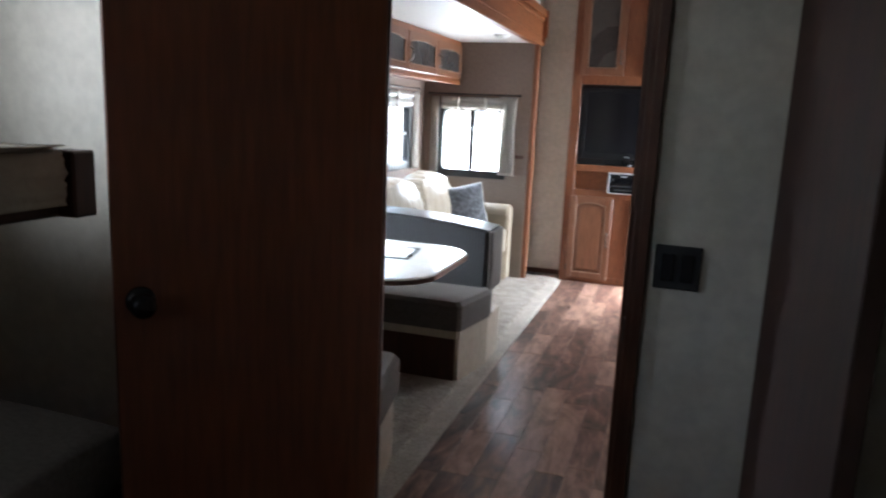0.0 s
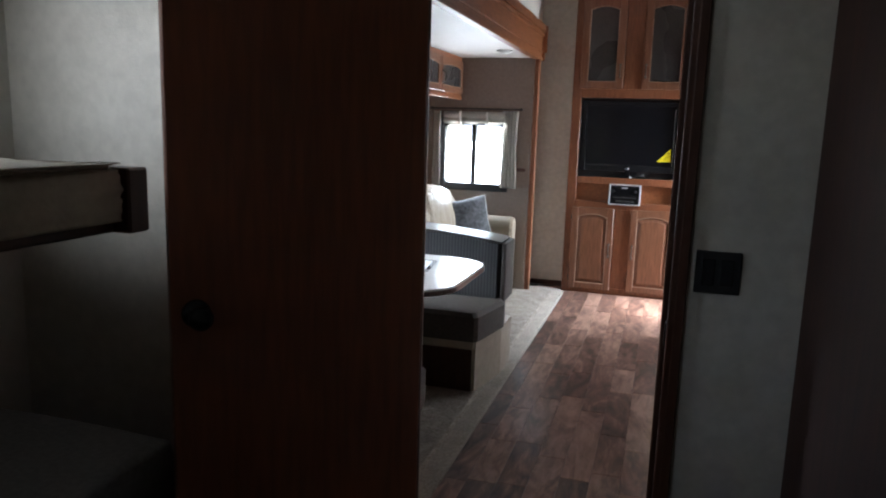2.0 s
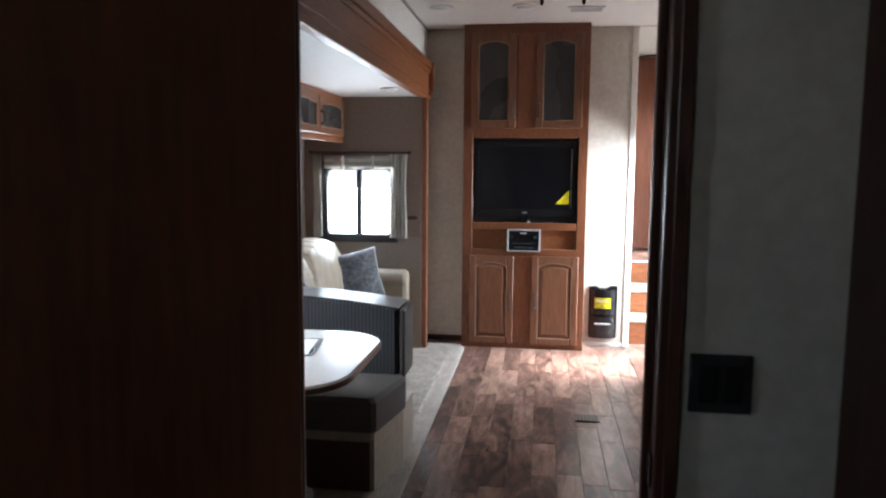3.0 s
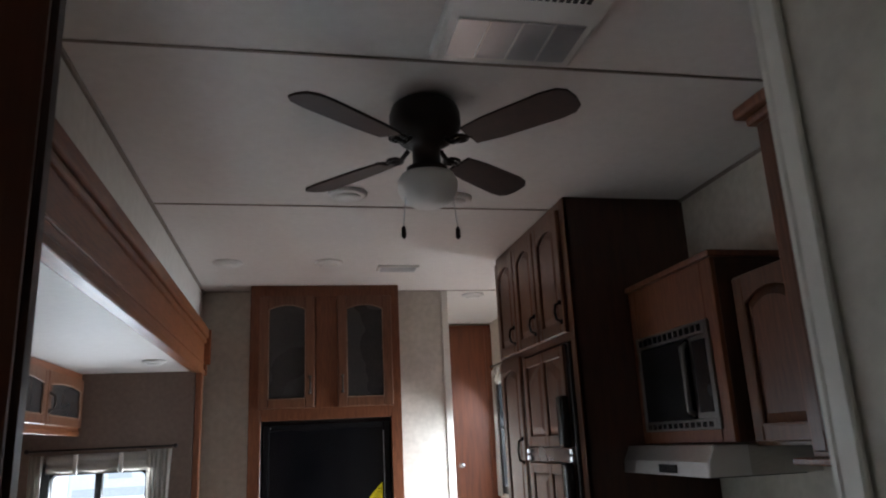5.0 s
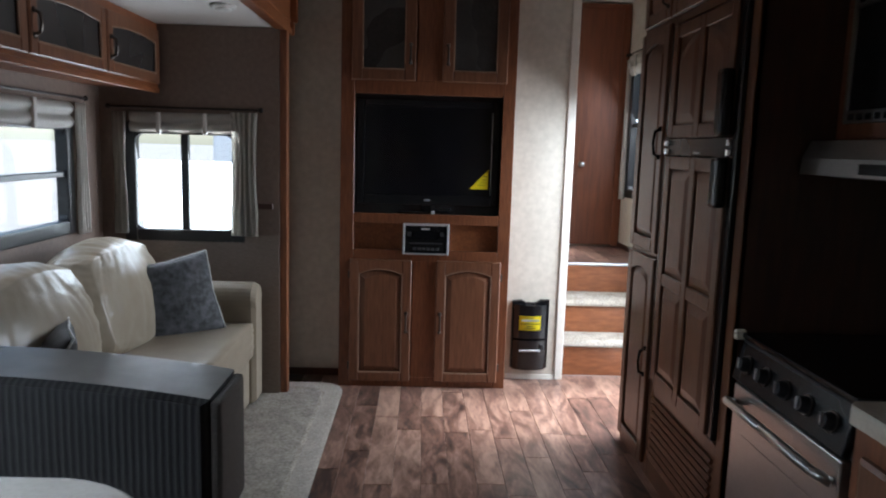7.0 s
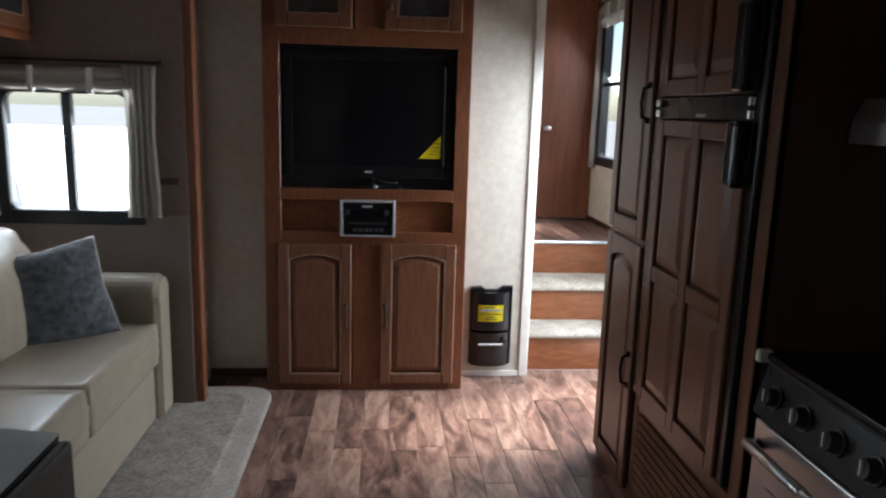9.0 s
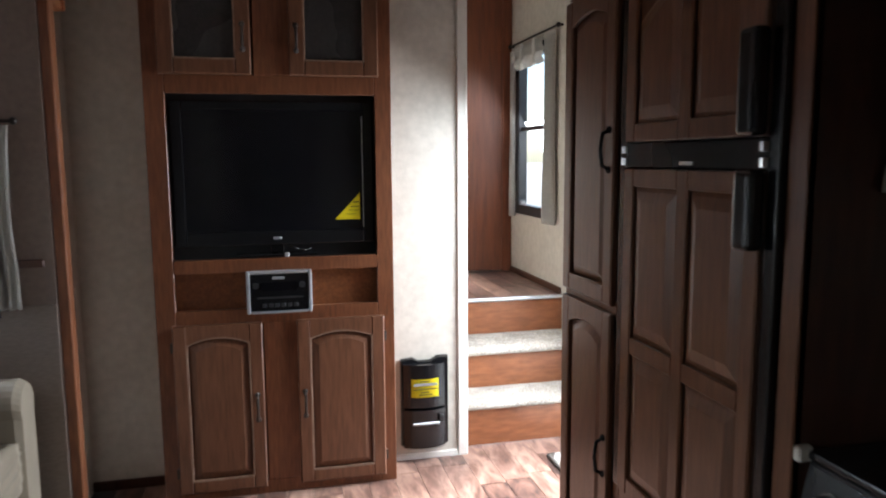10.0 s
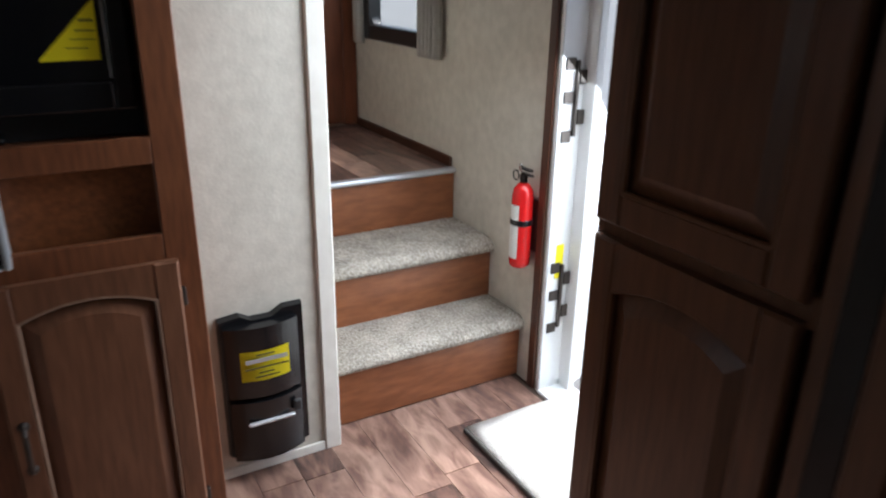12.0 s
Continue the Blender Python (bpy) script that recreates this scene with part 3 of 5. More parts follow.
side_door = thing("bath_door", (0.69, -4.57, 0), "wood-veneer bathroom door standing open, coloured as in shade", "door")
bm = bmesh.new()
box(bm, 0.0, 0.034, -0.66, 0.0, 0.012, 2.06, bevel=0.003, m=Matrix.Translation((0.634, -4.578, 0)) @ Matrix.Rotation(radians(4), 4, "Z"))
part("door_panel", bm, BATHDOOR_SHADED, side_door)
bunk = thing("upper_bunk", (-1.4, -6.0, 1.16), "upper bunk with a tan quilted mattress on a dark board", "bunk bed")
part("bunk_board", boxes((XS, -1.06, -7.6, -4.90, 1.150, 1.186), (-1.09, -1.005, -4.955, -4.88, 1.15, 1.318), bevel=0.006), DARKTRIM, bunk)
part("mattress", cushion(-1.41, -6.28, 1.250, 0.79, 2.64, 0.132, puff=0.05, n=14, wrinkle=0.008), MATTRESS, bunk, smooth=True)
part("blanket_edge", cushion(-1.40, -6.28, 1.318, 0.76, 2.58, 0.026, puff=0.2, n=16, wrinkle=0.10, seed=3), MATTRESS, bunk, "rumpled tan cover", smooth=True)
solid("paper_card", boxes((-1.745, -1.66, -5.06, -5.057, 1.33, 1.40)), PAPER, "small white paper card on the upper bunk", "card")
low = thing("lower_bunk", (-1.4, -6.0, 0), "lower bunk seat with grey fabric cushions", "bunk bed")
part("base", boxes((XS, -1.02, -7.6, -4.75, 0, 0.36), bevel=0.004), DARKTRIM, low)
part("mattress", cushion(-1.40, -6.2, 0.45, 0.80, 2.8, 0.17, puff=0.12, n=10), GREYFAB, low, smooth=True)
part("back_cushion", cushion(-1.30, -5.55, 0.70, 0.16, 0.6, 0.40, puff=0.3, m=Matrix.Rotation(radians(-14), 4, "Y")), GREYFAB, low, smooth=True)

# ---- windows ----


def window(name, axis, p, out, a0, a1, z0, z1, mull, bars, label):
    """A black-framed window in a wall: axis is the wall's normal, p its inner face, out the side that is outdoors."""
    w = thing(name, (p, (a0 + a1) / 2, z0) if axis == "x" else ((a0 + a1) / 2, p, z0), label, "window")
    tagged(w, kind="structure")
    f = 0.035

    def B(r0, r1, c0, c1, d0, d1):
        lo, hi = sorted((p + out * d0, p + out * d1))
        return (lo, hi, r0, r1, c0, c1) if axis == "x" else (r0, r1, lo, hi, c0, c1)

    rows = [B(a0 - 0.03, a0 + f, z0 - 0.03, z1 + 0.03, -0.014, 0.05), B(a1 - f, a1 + 0.03, z0 - 0.03, z1 + 0.03, -0.014, 0.05), B(a0 + f, a1 - f, z0 - 0.03, z0 + f, -0.014, 0.05), B(a0 + f, a1 - f, z1 - f, z1 + 0.03, -0.014, 0.05)]
    part("window_frame", boxes(*rows, bevel=0.006, seg=2), FRAMEBLK, w, "black rounded window frame")
    # rounded inner corners
    bm = bmesh.new()
    for ca, sa in ((a0 + f, 1), (a1 - f, -1)):
        for cz, sz in ((z0 + f, 1), (z1 - f, -1)):
            R = 0.035
            arc = [(ca, cz)] + [(ca + sa * R * (1 - math.sin(q)), cz + sz * R * (1 - math.cos(q))) for q in [radians(90 * i / 6) for i in range(7)]]
            to3 = (lambda u, v, d: (p + out * d, u, v)) if axis == "x" else (lambda u, v, d: (u, p + out * d, v))
            prism(bm, arc, arc, to3, 0.0, 0.04)
    part("corner_fillet", bm, FRAMEBLK, w)
    for m_ in mull:
        part("mullion", boxes(B(m_ - 0.02, m_ + 0.02, z0 + f, z1 - f, 0.0, 0.04), bevel=0.004), FRAMEBLK, w)
    for b0, b1, zz in bars:
        part("crossbar", boxes(B(b0, b1, zz - 0.014, zz + 0.014, 0.002, 0.038), bevel=0.004), FRAMEBLK, w)
    edges = [a0 + f, *mull, a1 - f]
    for e0, e1 in zip(edges, edges[1:]):
        pane = part("pane", boxes(B(e0, e1, z0 + f, z1 - f, 0.026, 0.030)), GLASS, w, "clear glass pane")
        pane.visible_shadow = False
    return w


window("window_1", "y", -0.20, 1, -1.645, -1.06, 0.91, 1.495, [-1.352], [], "black-framed slide-out window with two panes")
window("window_2", "x", XS, -1, -1.92, -0.56, 0.985, 1.50, [-1.235], [(-1.20, -0.60, 1.25)], "black-framed window behind the sofa")
window("window_3", "x", XS, -1, -3.70, -2.60, 0.985, 1.50, [-3.15], [], "black-framed window beside the dinette")
window("window_4", "x", XR, 1, 1.01, 1.56, 1.11, 2.13, [], [(1.04, 1.53, 1.645)], "tall black-framed stairwell window")
# unseen window, added as an opening for the rear fill lamp
window("added_rear_window", "y", -8.0, -1, -1.6, -0.9, 1.4, 1.9, [], [], "small black-framed rear window, added to let in fill light")
window("window_5", "x", XS, -1, -5.62, -5.1, 1.55, 1.95, [], [], "small black-framed bunk window")


def curtain(name, axis, p, a0, a1, z0, z1, folds, label, flare=0.15):
    """A hanging pleated curtain panel, drawn in a little above its hem."""
    bm = bmesh.new()
    nu, nv = folds * 10, 18
    mid = (a0 + a1) / 2
    grid = []
    for j in range(nv + 1):
        v = j / nv
        z = z1 + (z0 - z1) * v
        wdt = 1 - flare * math.sin(min(v * 1.25, 1) * math.pi) + 0.02 * math.sin(9 * v)
        row = []
        for i in range(nu + 1):
            u = i / nu
            a = mid + (a0 + (a1 - a0) * u - mid) * wdt + 0.004 * noise.noise(Vector((u * 6, v * 4, a0)))
            d = p + 0.017 * math.sin(u * folds * 2 * math.pi + 1.2 * noise.noise(Vector((u * 2, v * 3, z1)))) * (0.6 + 0.4 * v)
            row.append(bm.verts.new((d, a, z) if axis == "x" else (a, d, z)))
        grid.append(row)
    for j in range(nv):
        for i in range(nu):
            bm.faces.new((grid[j][i], grid[j][i + 1], grid[j + 1][i + 1], grid[j + 1][i]))
    bmesh.ops.solidify(bm, geom=bm.faces[:], thickness=0.003)
    return solid(name, bm, CURTAIN, label, "curtain", group="window curtains", smooth=True)


def valance(axis, p, side, a0, a1, z0, z1, label):
    """A gathered roman valance over a window, folded in two soft rolls and tied by two straps."""
    v = thing("valance", (p, (a0 + a1) / 2, z0) if axis == "x" else ((a0 + a1) / 2, p, z0), label, "valance", "window valances")
    bm = bmesh.new()
    nu, nv = 30, 14
    rows = []
    for j in range(nv + 1):
        f = j / nv
        z = z1 + (z0 - z1) * f
        row = []
        for i in range(nu + 1):
            u = i / nu
            d = p + side * (0.022 + 0.02 * abs(math.sin(f * math.pi * 2)) + 0.004 * noise.noise(Vector((u * 5, f * 4, z0))))
            zz = z - 0.008 * math.sin(u * math.pi * 3) ** 2 * f
            a = a0 + (a1 - a0) * u
            row.append(bm.verts.new((d, a, zz) if axis == "x" else (a, d, zz)))
        rows.append(row)
    for j in range(nv):
        for i in range(nu):
            bm.faces.new((rows[j][i], rows[j][i + 1], rows[j + 1][i + 1], rows[j + 1][i]))
    bmesh.ops.solidify(bm, geom=bm.faces[:], thickness=0.003)
    part("fabric", bm, CURTAIN, v, smooth=True)
    for f in (0.28, 0.72):
        a = a0 + (a1 - a0) * f
        lo, hi = sorted((p + side * 0.03, p + side * 0.052))
        part("strap", boxes((lo, hi, a - 0.012, a + 0.012, z0 - 0.01, z1) if axis == "x" else (a - 0.012, a + 0.012, lo, hi, z0 - 0.01, z1), bevel=0.004), CURTAIN, v)
    return v


def curtain_rod(axis, p, side, a0, a1, z, label):
    r = thing("curtain_rod", (p, a0, z) if axis == "x" else (a0, p, z), label, "curtain rod", "curtain rods")
    P = (lambda a, d, zz: (p + side * d, a, zz)) if axis == "x" else (lambda a, d, zz: (a, p + side * d, zz))
    bm = bmesh.new()
    rod(bm, P(a0, 0.03, z), P(a1, 0.03, z), 0.006)
    part("pole", bm, BRONZE, r)
    for a in (a0, a1):
        bm = bmesh.new()
        bmesh.ops.create_uvsphere(bm, u_segments=12, v_segments=8, radius=0.014, matrix=Matrix.Translation(P(a, 0.03, z)))
        part("finial", bm, BRONZE, r, smooth=True)
        bm = bmesh.new()
        rod(bm, P(a, 0.0, z), P(a, 0.03, z), 0.006)
        part("bracket", bm, BRONZE, r)


curtain("curtain", "y", -0.243, -1.09, -0.945, 0.92, 1.585, 5, "silvery beige curtain hanging beside the slide-out window")
curtain("curtain", "y", -0.235, -1.72, -1.645, 0.92, 1.575, 3, "silvery beige curtain hanging in the slide-out corner")
valance("y", -0.20, -1, -1.63, -1.07, 1.47, 1.575, "grey-beige folded valance above the slide-out window")
curtain_rod("y", -0.205, -1, -1.74, -0.93, 1.60, "dark bronze curtain rod over the slide-out window")
curtain("curtain", "x", XS + 0.035, -0.545, -0.44, 0.95, 1.60, 4, "silvery beige curtain beside the sofa window")
curtain("curtain", "x", XS + 0.035, -2.05, -1.93, 0.95, 1.60, 4, "silvery beige curtain beside the sofa window")
valance("x", XS, 1, -1.90, -0.57, 1.475, 1.60, "grey-beige folded valance above the sofa window")
curtain_rod("x", XS, 1, -2.08, -0.42, 1.625, "dark bronze curtain rod over the sofa window")
valance("x", XS, 1, -3.68, -2.62, 1.475, 1.60, "grey-beige folded valance above the dinette window")
curtain("curtain", "x", XR - 0.035, 0.845, 0.995, 1.06, 2.18, 5, "silvery beige curtain beside the stairwell window")
curtain("curtain", "x", XR - 0.03, 1.575, 1.635, 1.06, 2.16, 3, "silvery beige curtain at the landing end")
valance("x", XR, -1, 1.03, 1.55, 2.03, 2.18, "grey-beige folded valance above the stairwell window")
curtain_rod("x", XR, -1, 0.81, 1.66, 2.20, "dark bronze curtain rod over the stairwell window")

# ---- television cabinet ----
FY = face_y(0.0)
tvcab = thing("television_cabinet", (-0.03, 0.1, 0), "tall cherry wood entertainment cabinet with glass upper doors", "cabinet")
L, R = -0.53, 0.467
part("body", boxes((L, L + 0.018, 0.02, Y0, 0, C), (R - 0.018, R, 0.02, Y0, 0, C), (L + 0.018, R - 0.018, 0.17, Y0 - 0.004, 0.01, C - 0.004), (L + 0.018, R - 0.018, 0.02, 0.17, 1.015, 1.035), (L + 0.018, R - 0.018, 0.02, 0.17, 1.735, 1.755), (L + 0.018, R - 0.018, 0.06, 0.17, 0.80, 0.818)), CHERRY, tvcab)
part("face_frame", boxes((L, -0.45, 0, 0.02, 0, C), (0.395, R, 0, 0.02, 0, C), (-0.45, 0.395, 0, 0.02, 1.725, 1.80), (-0.45, 0.395, 0, 0.02, 0.985, 1.043), (-0.45, 0.395, 0, 0.02, 0.765, 0.83), (-0.45, 0.395, 0, 0.02, 0, 0.06), (-0.45, 0.395, 0, 0.02, 2.54, C), (-0.10, 0.045, 0, 0.02, 0.06, 0.765), (-0.10, 0.045, 0, 0.02, 1.80, 2.54), bevel=0.0025), CHERRY, tvcab)
part("niche_back", boxes((-0.46, 0.405, 0.045, 0.058, 0.82, 1.0)), CHERRY_H, tvcab)
for u0, u1, hs in ((-0.468, -0.105, 1), (0.04, 0.418, 0)):
    d = cabinet_door(tvcab, DOORWOOD, "framed lower door with an arched raised panel", u0, u1, 0.038, 0.772, FY)
    hu = u1 - 0.028 if hs else u0 + 0.028
    part("handle", bow_handle(FY, hu, 0.345, 0.455), PEWTER, d, "dark pewter bow handle")
    he = u0 - 0.004 if hs else u1 + 0.004
    for z in (0.13, 0.68):
        part("hinge", boxes((he - 0.006, he + 0.006, -0.014, -0.001, z - 0.022, z + 0.022), bevel=0.002), PEWTER, d)
for u0, u1, hs in ((-0.470, -0.108, 1), (0.044, 0.412, 0)):
    d = cabinet_door(tvcab, DOORWOOD, "upper door with a dark glass insert", u0, u1, 1.80, 2.545, FY, stile=0.062, glass=SMOKED)
    hu = u1 - 0.03 if hs else u0 + 0.03
    part("handle", bow_handle(FY, hu, 1.90, 2.0), PEWTER, d, "dark pewter bow handle")

tv = thing("television", (-0.03, 0.06, 1.05), "black flat television recessed in the cherry cabinet", "television")
part("backing", boxes((-0.455, 0.40, 0.085, 0.10, 1.037, 1.732)), BLACKMATT, tv)
part("bezel", boxes((-0.44, -0.395, 0.035, 0.08, 1.095, 1.70), (0.345, 0.385, 0.035, 0.08, 1.095, 1.70), (-0.395, 0.345, 0.035, 0.08, 1.66, 1.70), (-0.395, 0.345, 0.035, 0.08, 1.095, 1.155), bevel=0.005, seg=2), TVCASE, tv)
part("screen", boxes((-0.395, 0.345, 0.046, 0.06, 1.155, 1.66)), SCREEN, tv)
part("bezel_edge", boxes((0.341, 0.345, 0.041, 0.047, 1.16, 1.64)), SILVER, tv, "thin silver line on the screen edge")
part("badge", boxes((-0.045, -0.008, 0.031, 0.035, 1.118, 1.130), bevel=0.002), SILVER, tv, "small silver badge")
part("stand", boxes((-0.2, 0.14, 0.02, 0.16, 1.045, 1.058), (-0.06, 0.0, 0.06, 0.075, 1.055, 1.10), bevel=0.005), TVCASE, tv)
st = [(0.218, 1.195), (0.330, 1.195), (0.330, 1.312)]
sticker = part("sticker", prism(bmesh.new(), st, st, face_y(0.0455), 0.0, 0.001), YELLOW, tv, "yellow triangular sticker")
part("print", boxes((0.298, 0.325, 0.0440, 0.0444, 1.268, 1.273), (0.29, 0.325, 0.0440, 0.0444, 1.250, 1.253), (0.28, 0.325, 0.0440, 0.0444, 1.234, 1.236), (0.27, 0.31, 0.0440, 0.0444, 1.218, 1.220)), PRINT, sticker)
cable = bar([(0.02, 0.03, 1.088), (0.06, 0.025, 1.075), (0.09, 0.022, 1.07), (0.115, 0.028, 1.078)], 0.004)
solid("cable", cable, BLACK, "loose black cable lying in front of the television", "cable", smooth=True)
remote = thing("cable_plug", (0.02, 0.02, 1.044), "small silver plug on the television shelf", "plug")
part("plug", boxes((0.0, 0.02, 0.015, 0.03, 1.0435, 1.062), bevel=0.003), SILVER, remote)

radio = thing("car_radio", (-0.03, -0.02, 0.81), "silver-framed black car stereo set in the cabinet", "stereo")
part("frame", boxes((-0.163, -0.148, -0.028, 0.044, 0.808, 0.991), (0.094, 0.109, -0.028, 0.044, 0.808, 0.991), (-0.148, 0.094, -0.028, 0.044, 0.978, 0.991), (-0.148, 0.094, -0.028, 0.044, 0.808, 0.818), bevel=0.006, seg=2), SILVER, radio)
part("faceplate", boxes((-0.148, 0.094, -0.022, 0.03, 0.818, 0.978), bevel=0.004), BLACK, radio)
part("display", boxes((-0.10, 0.045, -0.0245, -0.0222, 0.905, 0.942)), SCREEN, radio)
part("badge", boxes((-0.055, -0.005, -0.0250, -0.0222, 0.955, 0.966)), SILVER, radio)
part("slot", boxes((-0.12, 0.07, -0.0240, -0.0222, 0.872, 0.880)), BLACKMATT, radio)
for x in (-0.125, 0.068):
    bm = bmesh.new()
    rod(bm, (x, -0.034, 0.93), (x, -0.022, 0.93), 0.013, n=16)
    part("knob", bm, BLACKMATT, radio)
for i in range(6):
    part("button", boxes((-0.10 + i * 0.026, -0.08 + i * 0.026, -0.0262, -0.0222, 0.835, 0.852), bevel=0.002), BLACKMATT, radio)

# central vacuum inlet by the stairs
vac = thing("vacuum_unit", (0.64, 0.17, 0.06), "black central-vacuum unit with a yellow label on the wall", "vacuum")
out = [(0.522, 0.075), (0.58, 0.060), (0.70, 0.060), (0.756, 0.075), (0.756, 0.515), (0.70, 0.515), (0.668, 0.495), (0.61, 0.495), (0.58, 0.512), (0.522, 0.505)]
inn = [(0.5 * (u - 0.639) * 1.94 + 0.639, 0.5 * (v - 0.28) * 1.96 + 0.28) for u, v in out]
FH = face_y(Y0)
bm = prism(bmesh.new(), out, inn, FH, 0.0, 0.022)
part("back_plate", bm, BLACK, vac)
bm = bmesh.new()
n = 12
pts = [(0.532 + 0.20 * i / n, 0.022 + 0.042 * math.sin(math.pi * (0.12 + 0.76 * i / n))) for i in range(n + 1)]
for z0, z1, k in ((0.275, 0.485, 1.0), (0.075, 0.262, 1.08)):
    ring0 = [bm.verts.new((u, Y0 - d * k, z0)) for u, d in pts]
    ring1 = [bm.verts.new((u, Y0 - d * k, z1)) for u, d in pts]
    for i in range(n):
        bm.faces.new((ring0[i], ring0[i + 1], ring1[i + 1], ring1[i]))
    e0, e1 = bm.verts.new((pts[0][0], Y0 - 0.01, z0)), bm.verts.new((pts[-1][0], Y0 - 0.01, z0))
    g0, g1 = bm.verts.new((pts[0][0], Y0 - 0.01, z1)), bm.verts.new((pts[-1][0], Y0 - 0.01, z1))
    bm.faces.new([e0, *ring0, e1])
    bm.faces.new([g0, *ring1, g1])
    bm.faces.new((e0, ring0[0], ring1[0], g0))
    bm.faces.new((e1, ring0[-1], ring1[-1], g1))
bmesh.ops.recalc_face_normals(bm, faces=bm.faces)
part("shell", bm, BLACK, vac)
part("handle_lip", boxes((0.568, 0.70, Y0 - 0.078, Y0 - 0.066, 0.195, 0.207), bevel=0.004), SILVER, vac, "pale silver handle lip")
part("latch", boxes((0.70, 0.722, Y0 - 0.068, Y0 - 0.056, 0.205, 0.24), bevel=0.004), BLACKMATT, vac)
bm = bmesh.new()
q = [(u, d) for u, d in pts if 0.55 < u < 0.71]
a = [bm.verts.new((u, Y0 - d - 0.0015, 0.328)) for u, d in q]
b = [bm.verts.new((u, Y0 - d - 0.0015, 0.418)) for u, d in q]
for i in range(len(q) - 1):
    bm.faces.new((a[i], a[i + 1], b[i + 1], b[i]))
bmesh.ops.solidify(bm, geom=bm.faces[:], thickness=0.001)
lab = part("label", bm, YELLOW, vac, "yellow printed label")
part("label_band", boxes((0.575, 0.69, Y0 - 0.0690, Y0 - 0.0670, 0.386, 0.398)), SILVER, vac, "silver band on the label")
for z, x0, x1 in ((0.408, 0.605, 0.655), (0.370, 0.572, 0.692), (0.354, 0.61, 0.65), (0.342, 0.60, 0.665)):
    part("print", boxes((x0, x1, Y0 - 0.0686, Y0 - 0.0670, z - 0.002, z + 0.002)), PRINT, lab)

# ---- stairs, landing and its door ----
stairs = thing("stairs", (1.22, 0.5, 0), "wood-faced stairs with pale carpeted treads", "stairs")
XA, XB = 0.842, XR - 0.002
for y, z0, z1, back in ((0.285, 0.0, 0.205, 0.52), (0.492, 0.205, 0.427, 0.80), (0.768, 0.427, 0.644, 1.76)):
    part("riser", boxes((XA, XB, y, back, z0 + 0.001, z1), bevel=0.002), STEPWOOD, stairs, "reddish wood riser")
for y0, y1, z in ((0.262, 0.494, 0.207), (0.470, 0.770, 0.429)):
    bm = bmesh.new()
    bmesh.ops.create_grid(bm, x_segments=70, y_segments=24, size=0.5)
    for v in bm.verts:
        f = v.co.y + 0.5
        hgt = 0.030 - 0.024 * max(0, 1 - f / 0.13) ** 2 + 0.004 * noise.noise(Vector((v.co.x * 60, v.co.y * 26, z * 9)))
        v.co = Vector((XA + (XB - XA) * (v.co.x + 0.5), y0 + (y1 - y0) * f, z + hgt))
    r = bmesh.ops.extrude_face_region(bm, geom=bm.faces[:])
    for v in [g for g in r["geom"] if isinstance(g, bmesh.types.BMVert)]:
        v.co.z = z - 0.012 if v.co.y < y0 + 0.02 else z + 0.0005
    bmesh.ops.recalc_face_normals(bm, faces=bm.faces)
    part("carpet_tread", bm, STEPCARPET, stairs, "pale shaggy carpet tread", smooth=True)
part("nosing", boxes((XA, XB, 0.748, 0.785, 0.645, 0.664), bevel=0.006, seg=2), SILVER, stairs, "metal nosing on the landing edge")
structure("baseboard_landing", boxes((XR - 0.012, XR - 0.0005, 0.785, 1.70, 0.66, 0.70), bevel=0.003), DARKTRIM, "dark landing baseboard", "baseboard")

ld = thing("landing_door", (1.2, 1.71, 0.66), "reddish wood-veneer bedroom door closed at the landing", "door")
part("door_panel", boxes((0.845, 1.515, 1.70, 1.735, 0.672, 2.56), bevel=0.003), BUNKDOOR, ld)
part("header_trim", boxes((0.845, 1.58, 1.705, 1.755, 2.56, 2.60), (1.515, 1.58, 1.695, 1.755, 0.665, 2.56), bevel=0.003), BUNKDOOR, ld)
kn = turned([(0.028, 0), (0.028, 0.006), (0.01, 0.01), (0.01, 0.028), (0.024, 0.038), (0.02, 0.055), (0.006, 0.058)], (0, 0, 0), 18)
bmesh.ops.transform(kn, matrix=Matrix.Translation((1.235, 1.70, 1.33)) @ Matrix.Rotation(radians(90), 4, "X"), verts=kn.verts)
part("door_knob", kn, CHROME, ld, "chrome door knob", smooth=True)

fire = thing("fire_extinguisher", (1.54, 0.26, 0.44), "small red fire extinguisher strapped to the beige wall", "extinguisher")
fx, fy = 1.543, 0.258
part("cylinder", turned([(0.026, 0.445), (0.034, 0.452), (0.036, 0.47), (0.036, 0.69), (0.031, 0.715), (0.018, 0.732), (0.012, 0.735)], (fx, fy, 0), 24), RED, fire, "red enamel cylinder", smooth=True)
part("valve", boxes((fx - 0.010, fx + 0.010, fy - 0.012, fy + 0.012, 0.733, 0.765), bevel=0.004), BLACK, fire)
part("lever", boxes((fx - 0.008, fx + 0.008, fy - 0.045, fy + 0.01, 0.763, 0.770), (fx - 0.008, fx + 0.008, fy - 0.040, fy + 0.01, 0.778, 0.786), bevel=0.002), BLACK, fire)
part("gauge", boxes((fx - 0.018, fx - 0.008, fy - 0.006, fy + 0.008, 0.775, 0.80), bevel=0.003), CHROME, fire)
ringm = bmesh.new()
